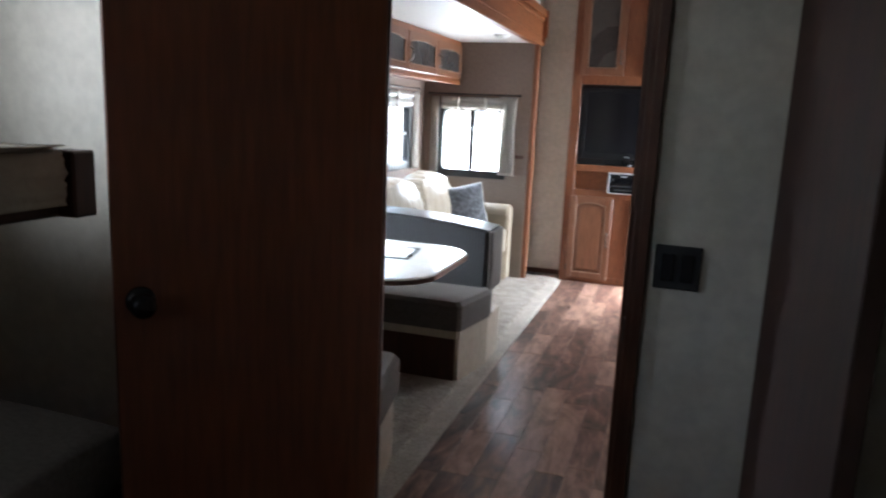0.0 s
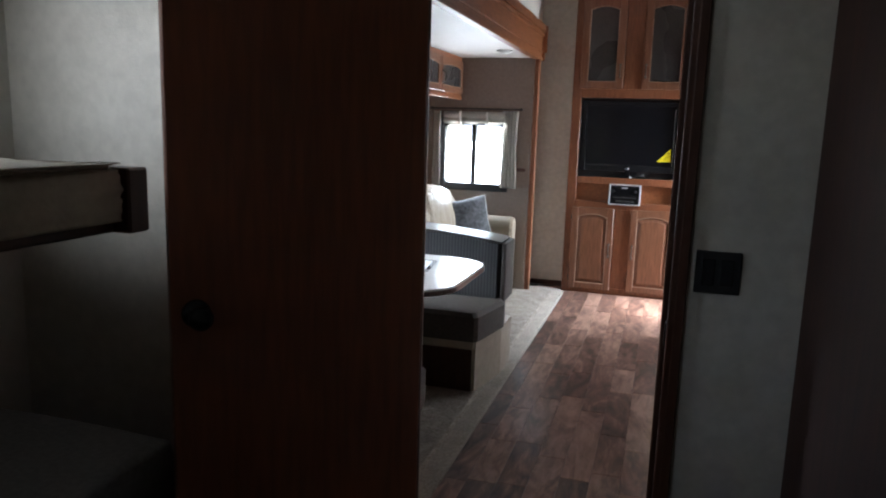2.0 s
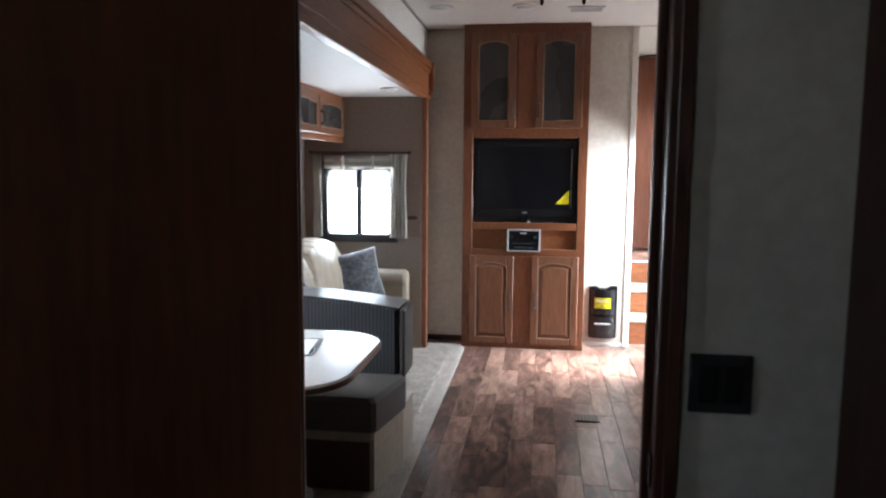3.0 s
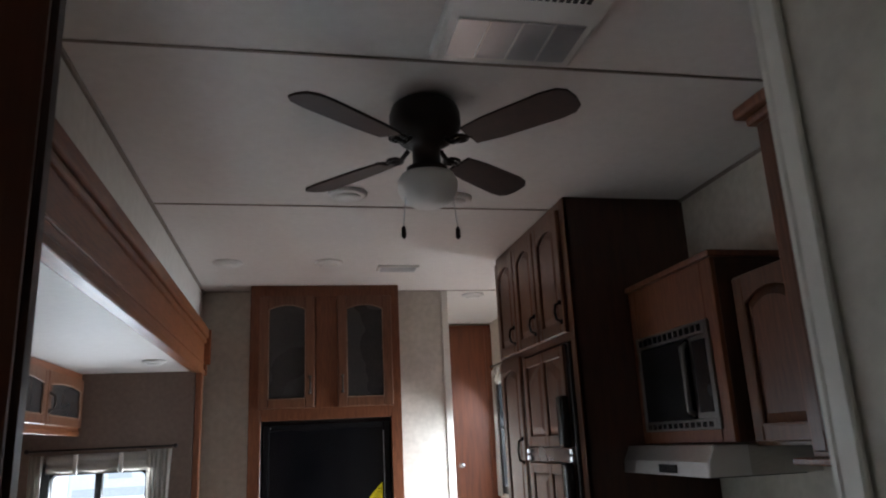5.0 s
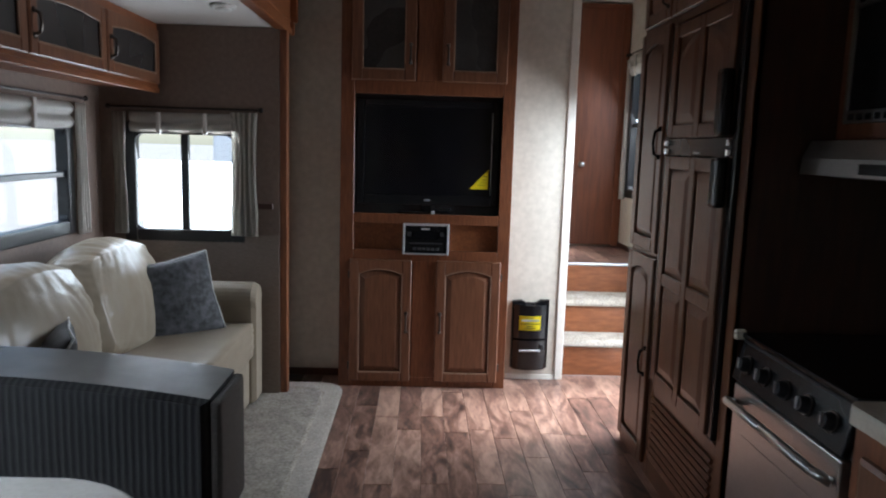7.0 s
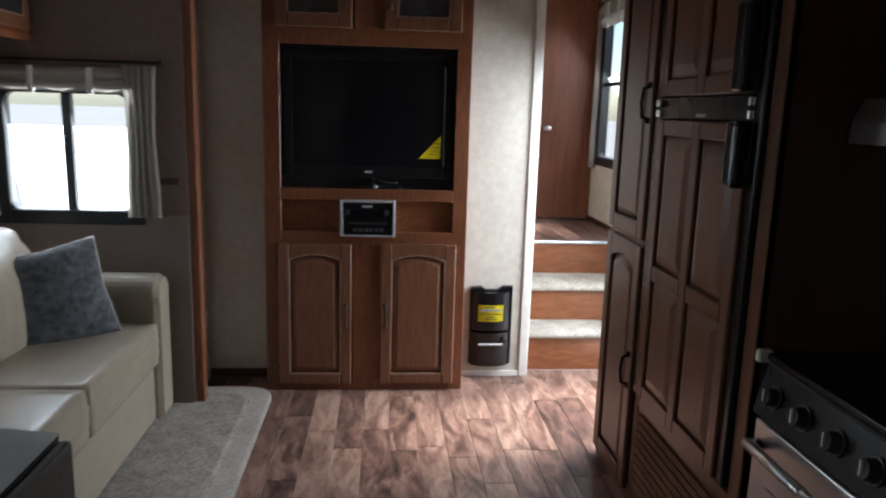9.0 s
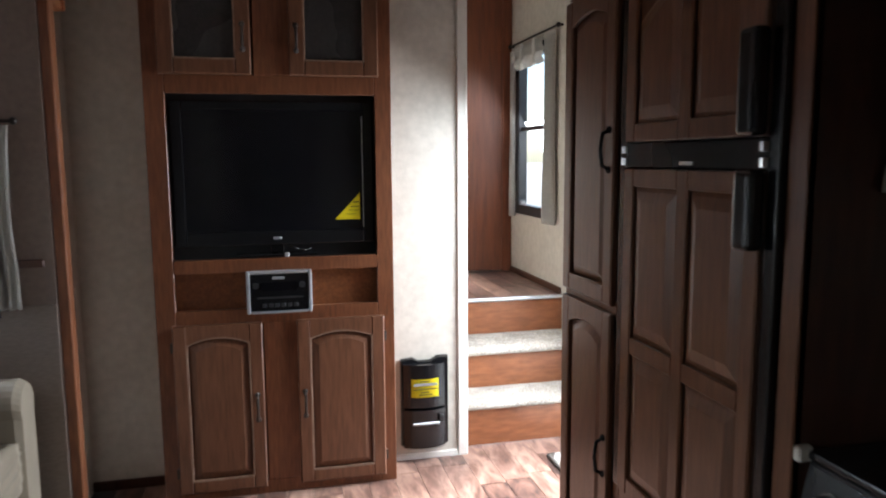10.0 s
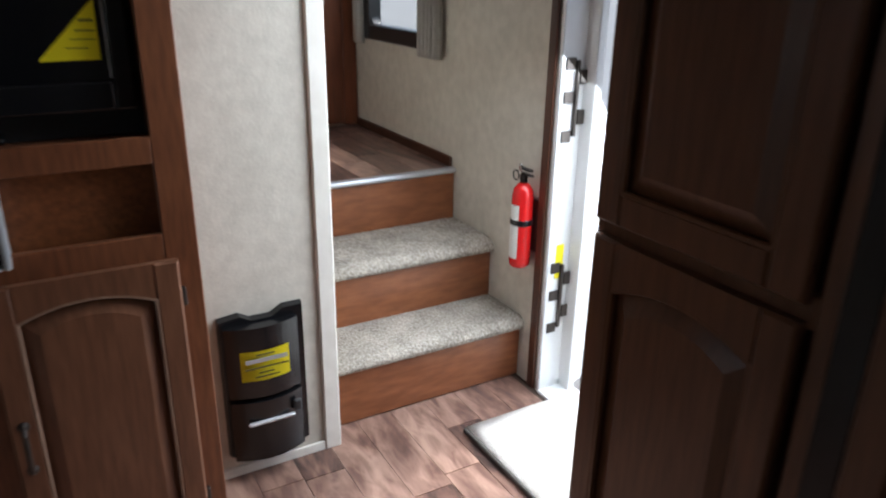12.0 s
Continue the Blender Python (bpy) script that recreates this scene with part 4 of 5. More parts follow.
for i in range(14):
    t0, t1 = 2 * math.pi * i / 14, 2 * math.pi * (i + 1) / 14
    rod(ringm, (fx - 0.01, fy + 0.03 + 0.016 * math.cos(t0), 0.755 + 0.016 * math.sin(t0)), (fx - 0.01, fy + 0.03 + 0.016 * math.cos(t1), 0.755 + 0.016 * math.sin(t1)), 0.0025, n=6)
part("pull_ring", ringm, BLACK, fire)
part("strap", turned([(0.0368, 0.595), (0.038, 0.597), (0.038, 0.613), (0.0368, 0.615)], (fx, fy, 0), 24), BLACK, fire, "black rubber strap")
part("bracket", boxes((XR - 0.012, XR - 0.001, fy - 0.045, fy - 0.005, 0.50, 0.68), bevel=0.002), BLACK, fire)
bm = bmesh.new()
for i in range(6):
    t0, t1 = radians(140 + i * 13), radians(140 + (i + 1) * 13)
    r_ = 0.0366
    vs = [bm.verts.new((fx + r_ * math.cos(t), fy + r_ * math.sin(t), z)) for t, z in ((t0, 0.48), (t1, 0.48), (t1, 0.665), (t0, 0.665))]
    bm.faces.new(vs)
part("label", bm, WHITE, fire, "white printed label")

# ---- entry ----
entry = thing("door_frame", (XR, -0.2, 0), "white aluminium entry door frame with dark wood casing", "door frame")
part("casing", boxes((XR - 0.014, XR - 0.001, 0.176, 0.212, 0, 2.0), (XR - 0.014, XR - 0.001, -0.6, 0.212, 1.97, 2.01), bevel=0.003), DARKTRIM, entry, "dark wood casing strip")
part("jamb", boxes((XR - 0.002, XR + 0.10, 0.155, 0.174, -0.06, 1.97), (XR + 0.085, XR + 0.11, 0.10, 0.172, -0.06, 1.97), bevel=0.003), ALU, entry, "white aluminium jamb")
part("jamb", boxes((XR - 0.002, XR + 0.10, -0.568, -0.55, -0.06, 1.97), bevel=0.003), ALU, entry)
part("sill", boxes((XR - 0.01, XR + 0.12, -0.55, 0.155, -0.05, 0.004), bevel=0.004), ALU, entry, "aluminium threshold")
part("warning_tag", boxes((XR + 0.03, XR + 0.06, 0.1536, 0.1545, 0.42, 0.54)), YELLOW, entry, "yellow warning tag")
edoor = thing("entry_door", (XR + 0.12, 0.14, 0), "white entry door swung open outdoors", "door")
bm = bmesh.new()
box(bm, 0, 0.70, -0.02, 0.02, 0.0, 1.93, bevel=0.006, m=Matrix.Translation((XR + 0.13, 0.15, 0)) @ Matrix.Rotation(radians(20), 4, "Z"))
part("door_panel", bm, ALU, edoor)
for zc in (1.02, 0.36):
    hg = part("hinge", boxes((XR + 0.048, XR + 0.060, 0.142, 0.153, zc - 0.12, zc + 0.11), bevel=0.002), PEWTER, entry, "dark steel door hinge")
    for dz in (0.10, 0.0, -0.12):
        part("hinge_leaf", boxes((XR + 0.012, XR + 0.047, 0.149, 0.1535, zc + dz - 0.018, zc + dz + 0.018), bevel=0.001), PEWTER, hg)
    for dz in (0.06, -0.06):
        part("hinge_leaf", boxes((XR + 0.061, XR + 0.09, 0.140, 0.147, zc + dz - 0.022, zc + dz + 0.022), bevel=0.001), PEWTER, hg)

mat_ = thing("entry_mat", (1.42, -0.22, 0), "pale carpet remnant lying inside the entry door", "mat")
part("mat_body", cushion(1.415, -0.232, 0.010, 0.37, 0.60, 0.018, puff=0.05, n=8, wrinkle=0.01), MATW, mat_)
part("binding", boxes((1.222, 1.234, -0.535, 0.068, 0.0005, 0.016), bevel=0.003), MATEDGE, mat_, "dark frayed binding")

# ---- pantry and refrigerator ----
FX = face_x(0.96)
tall = thing("pantry_cabinet", (1.28, -1.3, 0), "tall dark wood pantry and refrigerator surround", "cabinet")
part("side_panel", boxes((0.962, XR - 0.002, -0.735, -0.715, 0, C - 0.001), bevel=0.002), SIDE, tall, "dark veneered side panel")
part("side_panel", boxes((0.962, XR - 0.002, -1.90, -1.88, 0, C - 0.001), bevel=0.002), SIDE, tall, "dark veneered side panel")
part("face_frame", boxes((0.96, 0.98, -0.735, -0.715, 0, C - 0.001), (0.958, 0.98, -1.90, -1.845, 0, C - 0.001), (0.96, 0.98, -1.155, -1.115, 0, 2.0), (0.96, 0.98, -1.845, -0.735, 1.965, 2.005), (0.96, 0.98, -1.845, -0.735, 2.575, C - 0.001), (0.96, 0.98, -1.115, -0.735, 0, 0.06), (0.96, 0.98, -1.115, -0.735, 0.965, 1.01), (0.96, 0.98, -1.845, -1.155, 0, 0.09), (0.96, 0.98, -1.845, -1.155, 0.40, 0.44), bevel=0.002), WALNUT, tall)
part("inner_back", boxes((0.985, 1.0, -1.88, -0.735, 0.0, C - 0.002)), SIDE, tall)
for a0, a1, z0, z1, hy, hz in ((-1.105, -0.728, 1.0, 1.975, -1.08, 1.42), (-1.105, -0.728, 0.045, 0.975, -1.08, 0.45)):
    d = cabinet_door(tall, WALNUT, "dark pantry door with an arched raised panel", a0, a1, z0, z1, FX)
    part("handle", bow_handle(FX, hy, hz, hz + 0.12), BLACK, d, "black bow handle")
for a0, a1 in ((-1.10, -0.745), (-1.46, -1.115), (-1.835, -1.475)):
    d = cabinet_door(tall, WALNUT, "top door with an arched raised panel", a0, a1, 1.998, 2.575, FX, rise=0.04)
    part("handle", bow_handle(FX, a0 + 0.03, 2.05, 2.14), BLACK, d)
vent = part("vent_panel", boxes((0.964, 0.978, -1.845, -1.155, 0.09, 0.40)), WALNUT, tall, "louvred vent panel")
for i in range(9):
    z = 0.115 + i * 0.032
    bm = bmesh.new()
    box(bm, -0.007, 0.007, -1.82, -1.18, -0.010, 0.010, bevel=0.002, m=Matrix.Translation((0.957, 0, z)) @ Matrix.Rotation(radians(28), 4, "Y"))
    part("slat", bm, WALNUT, vent)

fr = thing("refrigerator", (1.2, -1.5, 0.44), "wood-panelled black two-door refrigerator built in", "refrigerator")
part("body", boxes((0.968, 0.984, -1.843, -1.157, 0.442, 1.963)), BLACK, fr)
for z0, z1, up in ((0.462, 1.425, 0), (1.50, 1.945, 1)):
    fd = part("door", boxes((0.938, 0.966, -1.80, -1.198, z0, z1), bevel=0.004), WALNUT, fr, "wood-panelled refrigerator door")
    Fd = face_x(0.938)
    if up:
        cells = [(-1.475, -1.25, z0 + 0.05, z1 - 0.045, 1), (-1.75, -1.525, z0 + 0.05, z1 - 0.045, -1)]
    else:
        cells = [(-1.475, -1.25, 0.945, z1 - 0.05, 0), (-1.75, -1.525, 0.945, z1 - 0.05, 0), (-1.475, -1.25, z0 + 0.05, 0.89, 0), (-1.75, -1.525, z0 + 0.05, 0.89, 0)]
    for a0, a1, c0, c1, rs in cells:
        o1 = half_arch(a0, a1, c0, c1, rs)
        o2 = half_arch(a0 + 0.012, a1 - 0.012, c0 + 0.012, c1 - 0.012, rs)
        bm = prism(bmesh.new(), o1, o2, Fd, 0.0, 0.006)
        o3 = half_arch(a0 + 0.042, a1 - 0.042, c0 + 0.042, c1 - 0.042, rs)
        prism(bm, o2, o3, Fd, 0.006, 0.013)
        part("raised_panel", bm, WALNUT, fd)
    for q0, q1 in ((-1.80, -1.75), (-1.525, -1.475), (-1.25, -1.198)):
        part("stile", boxes((0.924, 0.9379, q0, q1, z0, z1), bevel=0.004), WALNUT, fd)
    for q0, q1 in [(z0, z0 + 0.05), (z1 - 0.05, z1)] + ([] if up else [(0.89, 0.94)]):
        part("rail", boxes((0.9245, 0.9379, -1.75, -1.525, q0, q1), bevel=0.003), WALNUT, fd)
        part("rail", boxes((0.9245, 0.9379, -1.475, -1.25, q0, q1), bevel=0.003), WALNUT, fd)
    hz0, hz1 = (1.26, 1.43) if not up else (1.50, 1.72)
    part("handle", boxes((0.885, 0.93, -1.815, -1.755, hz0, hz1), bevel=0.014, seg=3), BLACK, fd, "chunky black moulded handle")
part("edge_strip", boxes((0.935, 0.966, -1.840, -1.803, 0.455, 1.95), bevel=0.006, seg=2), BLACK, fr, "black door edge strip")
part("edge_strip", boxes((0.934, 0.967, -1.1955, -1.150, 0.455, 1.95), bevel=0.003), BLACK, fr)
part("divider", boxes((0.936, 0.968, -1.80, -1.1965, 1.428, 1.497), bevel=0.003), BLACK, fr, "black strip between the doors")
part("badge", boxes((0.9335, 0.936, -1.53, -1.47, 1.437, 1.446)), SILVER, fr)
for y in (-1.80, -1.19):
    for z in (1.445, 1.478):
        bm = bmesh.new()
        rod(bm, (0.930, y, z - 0.010), (0.930, y, z + 0.010), 0.013, n=14)
        part("hinge_cap", bm, CHROME, fr, "chrome hinge cap")

tall.location.x += 0.02
fr.location.x += 0.026

# ---- kitchen run ----
rg = thing("kitchen_range", (1.28, -2.24, 0), "black and steel gas range with a glass cover", "range")
A0, A1 = -2.555, -1.925
part("body", boxes((1.0, XR - 0.005, A0, A1, 0.02, 0.80), bevel=0.003), BLACKMATT, rg)
part("cover", boxes((0.985, XR - 0.03, A0 - 0.004, A1 + 0.004, 0.845, 0.865), bevel=0.006, seg=2), GLASSBLK, rg, "black glass range cover")
part("top_rim", boxes((0.99, XR - 0.03, A0, A1, 0.80, 0.845), bevel=0.004), BLACKMATT, rg)
bm = bmesh.new()
box(bm, -0.012, 0.012, A0, A1, -0.065, 0.065, bevel=0.004, m=Matrix.Translation((0.987, 0, 0.772)) @ Matrix.Rotation(radians(14), 4, "Y"))
panel = part("control_panel", bm, BLACK, rg, "black control panel")
for i in range(5):
    y = A1 - 0.075 - i * 0.12
    bm = bmesh.new()
    rod(bm, (0.974, y, 0.776), (0.947, y, 0.782), 0.025, 0.020, n=20)
    part("knob", bm, BLACKMATT, panel, "black control knob")
    part("pointer", boxes((0.942, 0.9475, y - 0.003, y + 0.003, 0.768, 0.800)), SILVER, panel)
    bm = bmesh.new()
    rod(bm, (0.9745, y, 0.776), (0.9705, y, 0.777), 0.030, n=24)
    part("knob_ring", bm, PEWTER, panel)
part("oven_door", boxes((0.968, 0.998, A0 + 0.01, A1 - 0.01, 0.16, 0.70), bevel=0.006, seg=2), STEEL, rg, "brushed steel oven door")
part("oven_window", boxes((0.965, 0.9675, A0 + 0.09, A1 - 0.09, 0.27, 0.55), bevel=0.001), STEEL, rg)
hp = [(0.962, A0 + 0.03, 0.635), (0.925, A0 + 0.06, 0.652), (0.915, (A0 + A1) / 2, 0.66), (0.925, A1 - 0.06, 0.652), (0.962, A1 - 0.03, 0.635)]
part("oven_handle", bar(hp, 0.014, 12), STEEL, rg, "bowed steel oven handle", smooth=True)
part("bottom_drawer", boxes((0.972, 0.998, A0 + 0.01, A1 - 0.01, 0.03, 0.15), bevel=0.004), BLACK, rg)
part("corner_cap", boxes((0.962, 1.0, A1 - 0.004, A1 + 0.022, 0.838, 0.872), bevel=0.005), COUNTER, rg, "pale corner cap")
rg.location += Vector((0.02, 0.012, 0.0))

top = [(XR - 0.003, -2.572), (0.975, -2.572), (0.955, -2.60), (0.957, -3.0), (0.945, -3.07), (0.90, -3.155), (0.835, -3.25), (0.775, -3.34), (0.735, -3.44), (0.72, -3.55), (0.72, -3.9), (0.74, -3.98), (0.80, -4.028), (XR - 0.003, -4.028)]
flat = lambda u, v, d: (u, v, d)
inner = [((u - 1.1) * 0.988 + 1.1, (v + 3.3) * 0.994 - 3.3) for u, v in top]
worktop = thing("worktop", (1.1, -3.3, 0.82), "cream laminate worktop with a curved peninsula end", "worktop")
part("edge_band", prism(bmesh.new(), top, top, flat, 0.825, 0.860), COUNTER, worktop, "cream rolled edge band")
part("slab", prism(bmesh.new(), top, inner, flat, 0.860, 0.870), COUNTER, worktop)
sink = thing("sink", (1.22, -3.05, 0.87), "cream double-rimmed kitchen sink set in the worktop", "sink")
part("rim", boxes((1.05, 1.075, -3.4, -2.75, 0.870, 0.879), (1.475, 1.50, -3.4, -2.75, 0.870, 0.879), (1.075, 1.475, -2.775, -2.75, 0.870, 0.879), (1.075, 1.475, -3.4, -3.375, 0.870, 0.879), bevel=0.003), WHITE, sink)
part("bowl", boxes((1.075, 1.475, -3.375, -2.775, 0.8705, 0.872)), COUNTER, sink)
bm = bar([(1.53, -3.08, 0.87), (1.53, -3.08, 1.05), (1.48, -3.08, 1.10), (1.40, -3.08, 1.09), (1.37, -3.08, 1.05)], 0.012, 12)
faucet = thing("faucet", (1.53, -3.08, 0.87), "chrome kitchen faucet behind the sink", "faucet")
part("spout", bm, CHROME, faucet, smooth=True)

base = thing("base_cabinet", (1.28, -2.8, 0), "cherry base cabinet with drawers under the worktop", "cabinet")
part("body", boxes((1.0, XR - 0.003, -3.02, -2.58, 0.0, 0.822), (0.985, 1.0, -3.02, -2.58, 0.08, 0.822), bevel=0.002), CHERRY, base)
FB = face_x(0.985)
for z0, z1 in ((0.60, 0.755), (0.36, 0.575), (0.10, 0.335)):
    o = [(-2.995, z0), (-2.63, z0), (-2.63, z1), (-2.995, z1)]
    i_ = [(-2.983, z0 + 0.012), (-2.642, z0 + 0.012), (-2.642, z1 - 0.012), (-2.983, z1 - 0.012)]
    bm = prism(bmesh.new(), o, o, FB, 0.001, 0.014)
    prism(bm, o, i_, FB, 0.014, 0.02)
    d = part("drawer", bm, DOORWOOD, base, "cherry drawer front")
    zc = (z0 + z1) / 2
    part("handle", bar([FB(-2.87, zc, 0.02), FB(-2.855, zc - 0.008, 0.042), FB(-2.77, zc - 0.008, 0.042), FB(-2.755, zc, 0.02)], 0.005), PEWTER, d, "dark drawer pull")
pen = thing("peninsula_cabinet", (1.0, -3.6, 0), "cherry curved peninsula cabinet under the worktop", "cabinet")
pb = [(XR - 0.003, -3.022), (1.0, -3.022), (0.985, -3.09), (0.945, -3.17), (0.875, -3.27), (0.815, -3.36), (0.775, -3.46), (0.76, -3.57), (0.76, -3.90), (0.80, -4.0), (0.84, -4.026), (XR - 0.003, -4.026)]
part("body", prism(bmesh.new(), pb, pb, flat, 0.0, 0.823), CHERRY, pen)

hood = thing("range_hood", (1.4, -2.29, 1.37), "pale steel range hood under the microwave cabinet", "range hood")
prof = [(XR - 0.002, 1.385), (1.14, 1.385), (1.143, 1.435), (1.17, 1.49), (XR - 0.002, 1.49)]
bm = prism(bmesh.new(), prof, prof, lambda u, v, d: (u, d, v), -2.57, -1.915)
part("shell", bm, STEEL, hood)
part("grille", boxes((1.20, 1.55, -2.53, -1.98, 1.379, 1.386)), BLACKMATT, hood)
part("switch_plate", boxes((1.135, 1.144, -2.36, -2.23, 1.394, 1.424), bevel=0.001), BLACK, hood)
# white plate over the hood's near end, painting the patch of window light
cap = [(1.30, 1.387), (1.143, 1.387), (1.146, 1.436), (1.173, 1.488), (1.30, 1.488)]
part("end_light_patch", prism(bmesh.new(), cap, cap, lambda u, v, d: (u, d, v), -2.576, -2.5702), ALU, hood, "white plate for the window light on the hood end")

mc = thing("microwave_cabinet", (1.4, -2.27, 1.48), "cherry wall cabinet holding the microwave", "cabinet")
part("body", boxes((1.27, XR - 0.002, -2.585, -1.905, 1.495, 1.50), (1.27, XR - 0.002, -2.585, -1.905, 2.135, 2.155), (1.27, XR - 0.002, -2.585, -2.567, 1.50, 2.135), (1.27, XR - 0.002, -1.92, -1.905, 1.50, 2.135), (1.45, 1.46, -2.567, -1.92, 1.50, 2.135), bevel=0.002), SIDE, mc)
part("face_frame", boxes((1.25, 1.27, -2.585, -2.51, 1.495, 2.155), (1.25, 1.27, -1.965, -1.905, 1.495, 2.155), (1.25, 1.27, -2.51, -1.965, 1.495, 1.56), (1.25, 1.27, -2.51, -1.965, 1.925, 2.155), bevel=0.003), CHERRY, mc)
part("crown", boxes((1.235, XR - 0.002, -2.60, -1.905, 2.155, 2.18), bevel=0.006, seg=2), CHERRY, mc)
mw = thing("microwave", (1.35, -2.24, 1.55), "built-in black microwave with a steel trim kit", "microwave")
part("trim_kit", boxes((1.240, 1.252, -2.525, -2.503, 1.543, 1.938), (1.240, 1.252, -1.967, -1.948, 1.543, 1.938), (1.240, 1.252, -2.503, -1.967, 1.543, 1.583), (1.240, 1.252, -2.503, -1.967, 1.886, 1.938), bevel=0.003), DARKSTEEL, mw, "steel louvred trim kit")
for i in range(12):
    y = -2.48 + i * 0.043
    part("louvre", boxes((1.2375, 1.2405, y, y + 0.026, 1.900, 1.926)), BLACK, mw)
    part("louvre", boxes((1.2375, 1.2405, y, y + 0.026, 1.553, 1.572)), BLACK, mw)
part("door", boxes((1.246, 1.262, -2.345, -1.967, 1.583, 1.886), bevel=0.003), TVCASE, mw, "black glass microwave door")
part("control_panel", boxes((1.246, 1.262, -2.503, -2.372, 1.583, 1.886), bevel=0.003), DARKSTEEL, mw)
part("keypad", boxes((1.2435, 1.2465, -2.49, -2.395, 1.605, 1.87), bevel=0.001), BLACK, mw)
part("handle", bar([(1.246, -2.358, 1.60), (1.222, -2.358, 1.615), (1.222, -2.358, 1.85), (1.246, -2.358, 1.868)], 0.010, 10), DARKSTEEL, mw, "vertical steel handle")

uc = thing("wall_cabinet", (1.45, -2.83, 1.48), "cherry wall cabinet with an arched door", "cabinet")
part("body", boxes((1.32, XR - 0.002, -3.02, -2.602, 1.482, 2.07), bevel=0.002), WALNUT, uc)
cabinet_door(uc, WALNUT, "", -3.005, -2.62, 1.495, 2.06, face_x(1.32), rise=0.04)
tc = thing("wall_cabinet", (1.4, -3.5, 1.45), "tall cherry corner wall cabinet with a crown", "cabinet")
part("body", boxes((1.20, XR - 0.002, -4.028, -3.03, 1.455, 2.50), bevel=0.003), CHERRY, tc)
part("crown", boxes((1.15, XR - 0.002, -4.028, -2.985, 2.50, 2.54), (1.175, XR - 0.002, -4.028, -3.01, 2.47, 2.50), bevel=0.01, seg=2), CHERRY, tc)
part("bottom_shelf", boxes((1.16, XR - 0.002, -4.028, -2.99, 1.435, 1.455), bevel=0.004), CHERRY, tc)
cabinet_door(tc, WALNUT, "", -3.55, -3.06, 1.47, 2.46, face_x(1.20))

# ---- slide-out furniture ----
oh = thing("overhead_cabinet", (-1.64, -2.2, 1.70), "cherry overhead cabinets with dark glass doors", "cabinet")
part("body", boxes((XS + 0.001, -1.50, -4.29, -0.203, 1.70, 1.72), (XS + 0.001, -1.50, -4.29, -0.203, 1.985, 2.038), (-1.50, -1.482, -4.29, -0.203, 1.70, 1.735), (-1.50, -1.482, -4.29, -0.203, 1.98, 2.038), (XS + 0.001, XS + 0.01, -4.29, -0.203, 1.72, 1.985), bevel=0.002), CHERRY_H, oh)
part("valance_rail", boxes((-1.492, -1.474, -4.29, -0.203, 1.675, 1.705), bevel=0.005, seg=2), CHERRY_H, oh)
FO = face_x(-1.482, 1)
for i in range(6):
    a1 = -0.225 - i * 0.645
    d = cabinet_door(oh, DOORWOOD, "cherry-framed overhead door with dark glass", a1 - 0.63, a1, 1.722, 1.996, FO, rise=0.018, stile=0.05, glass=SMOKED)
    part("handle", bow_handle(FO, a1 - 0.605, 1.79, 1.88), PEWTER, d)

sofa = thing("sofa", (-1.37, -1.2, 0), "cream leather sofa bed with two plump back cushions", "sofa")
part("base", boxes((-1.76, -0.985, -2.13, -0.27, 0.02, 0.27), bevel=0.018, seg=2), LEATHER, sofa)
part("front_panel", boxes((-0.985, -0.962, -1.94, -0.40, 0.03, 0.285), bevel=0.009, seg=2), LEATHER, sofa)
for y0, y1, sd in ((-1.165, -0.395, 1), (-1.945, -1.17, 2)):
    part("seat_cushion", cushion(-1.32, (y0 + y1) / 2, 0.385, 0.77, y1 - y0 + 0.005, 0.185, puff=0.10, n=16, wrinkle=0.012, seed=sd), LEATHER, sofa, smooth=True)
    tilt = Matrix.Rotation(radians(-16), 4, "Y")
    part("back_cushion", cushion(-1.545, (y0 + y1) / 2, 0.665, 0.33, y1 - y0 + 0.01, 0.52, puff=1.25, n=46, m=tilt, wrinkle=0.014, seed=sd * 5, crease=0.024), LEATHER, sofa, "plump wrinkled leather back cushion", smooth=True)
for yc in (-0.335, -2.02):
    bm = bmesh.new()
    pr = [(-0.075, 0.03), (0.075, 0.03), (0.075, 0.56)] + [(0.085 * math.cos(radians(q)), 0.60 + 0.085 * math.sin(radians(q))) for q in range(0, 181, 15)] + [(-0.075, 0.56)]
    prism(bm, pr, pr, lambda u, v, d, yc=yc: (d, yc + u, v), -1.74, -0.95)
    ap = part("arm", bm, LEATHER, sofa, smooth=False)
    bm = bmesh.new()
    prism(bm, pr, [(u * 0.86, (v - 0.35) * 0.95 + 0.35) for u, v in pr], lambda u, v, d, yc=yc: (d, yc + u, v), -0.95, -0.925)
    part("arm_front", bm, LEATHER, ap, "piped arm front")


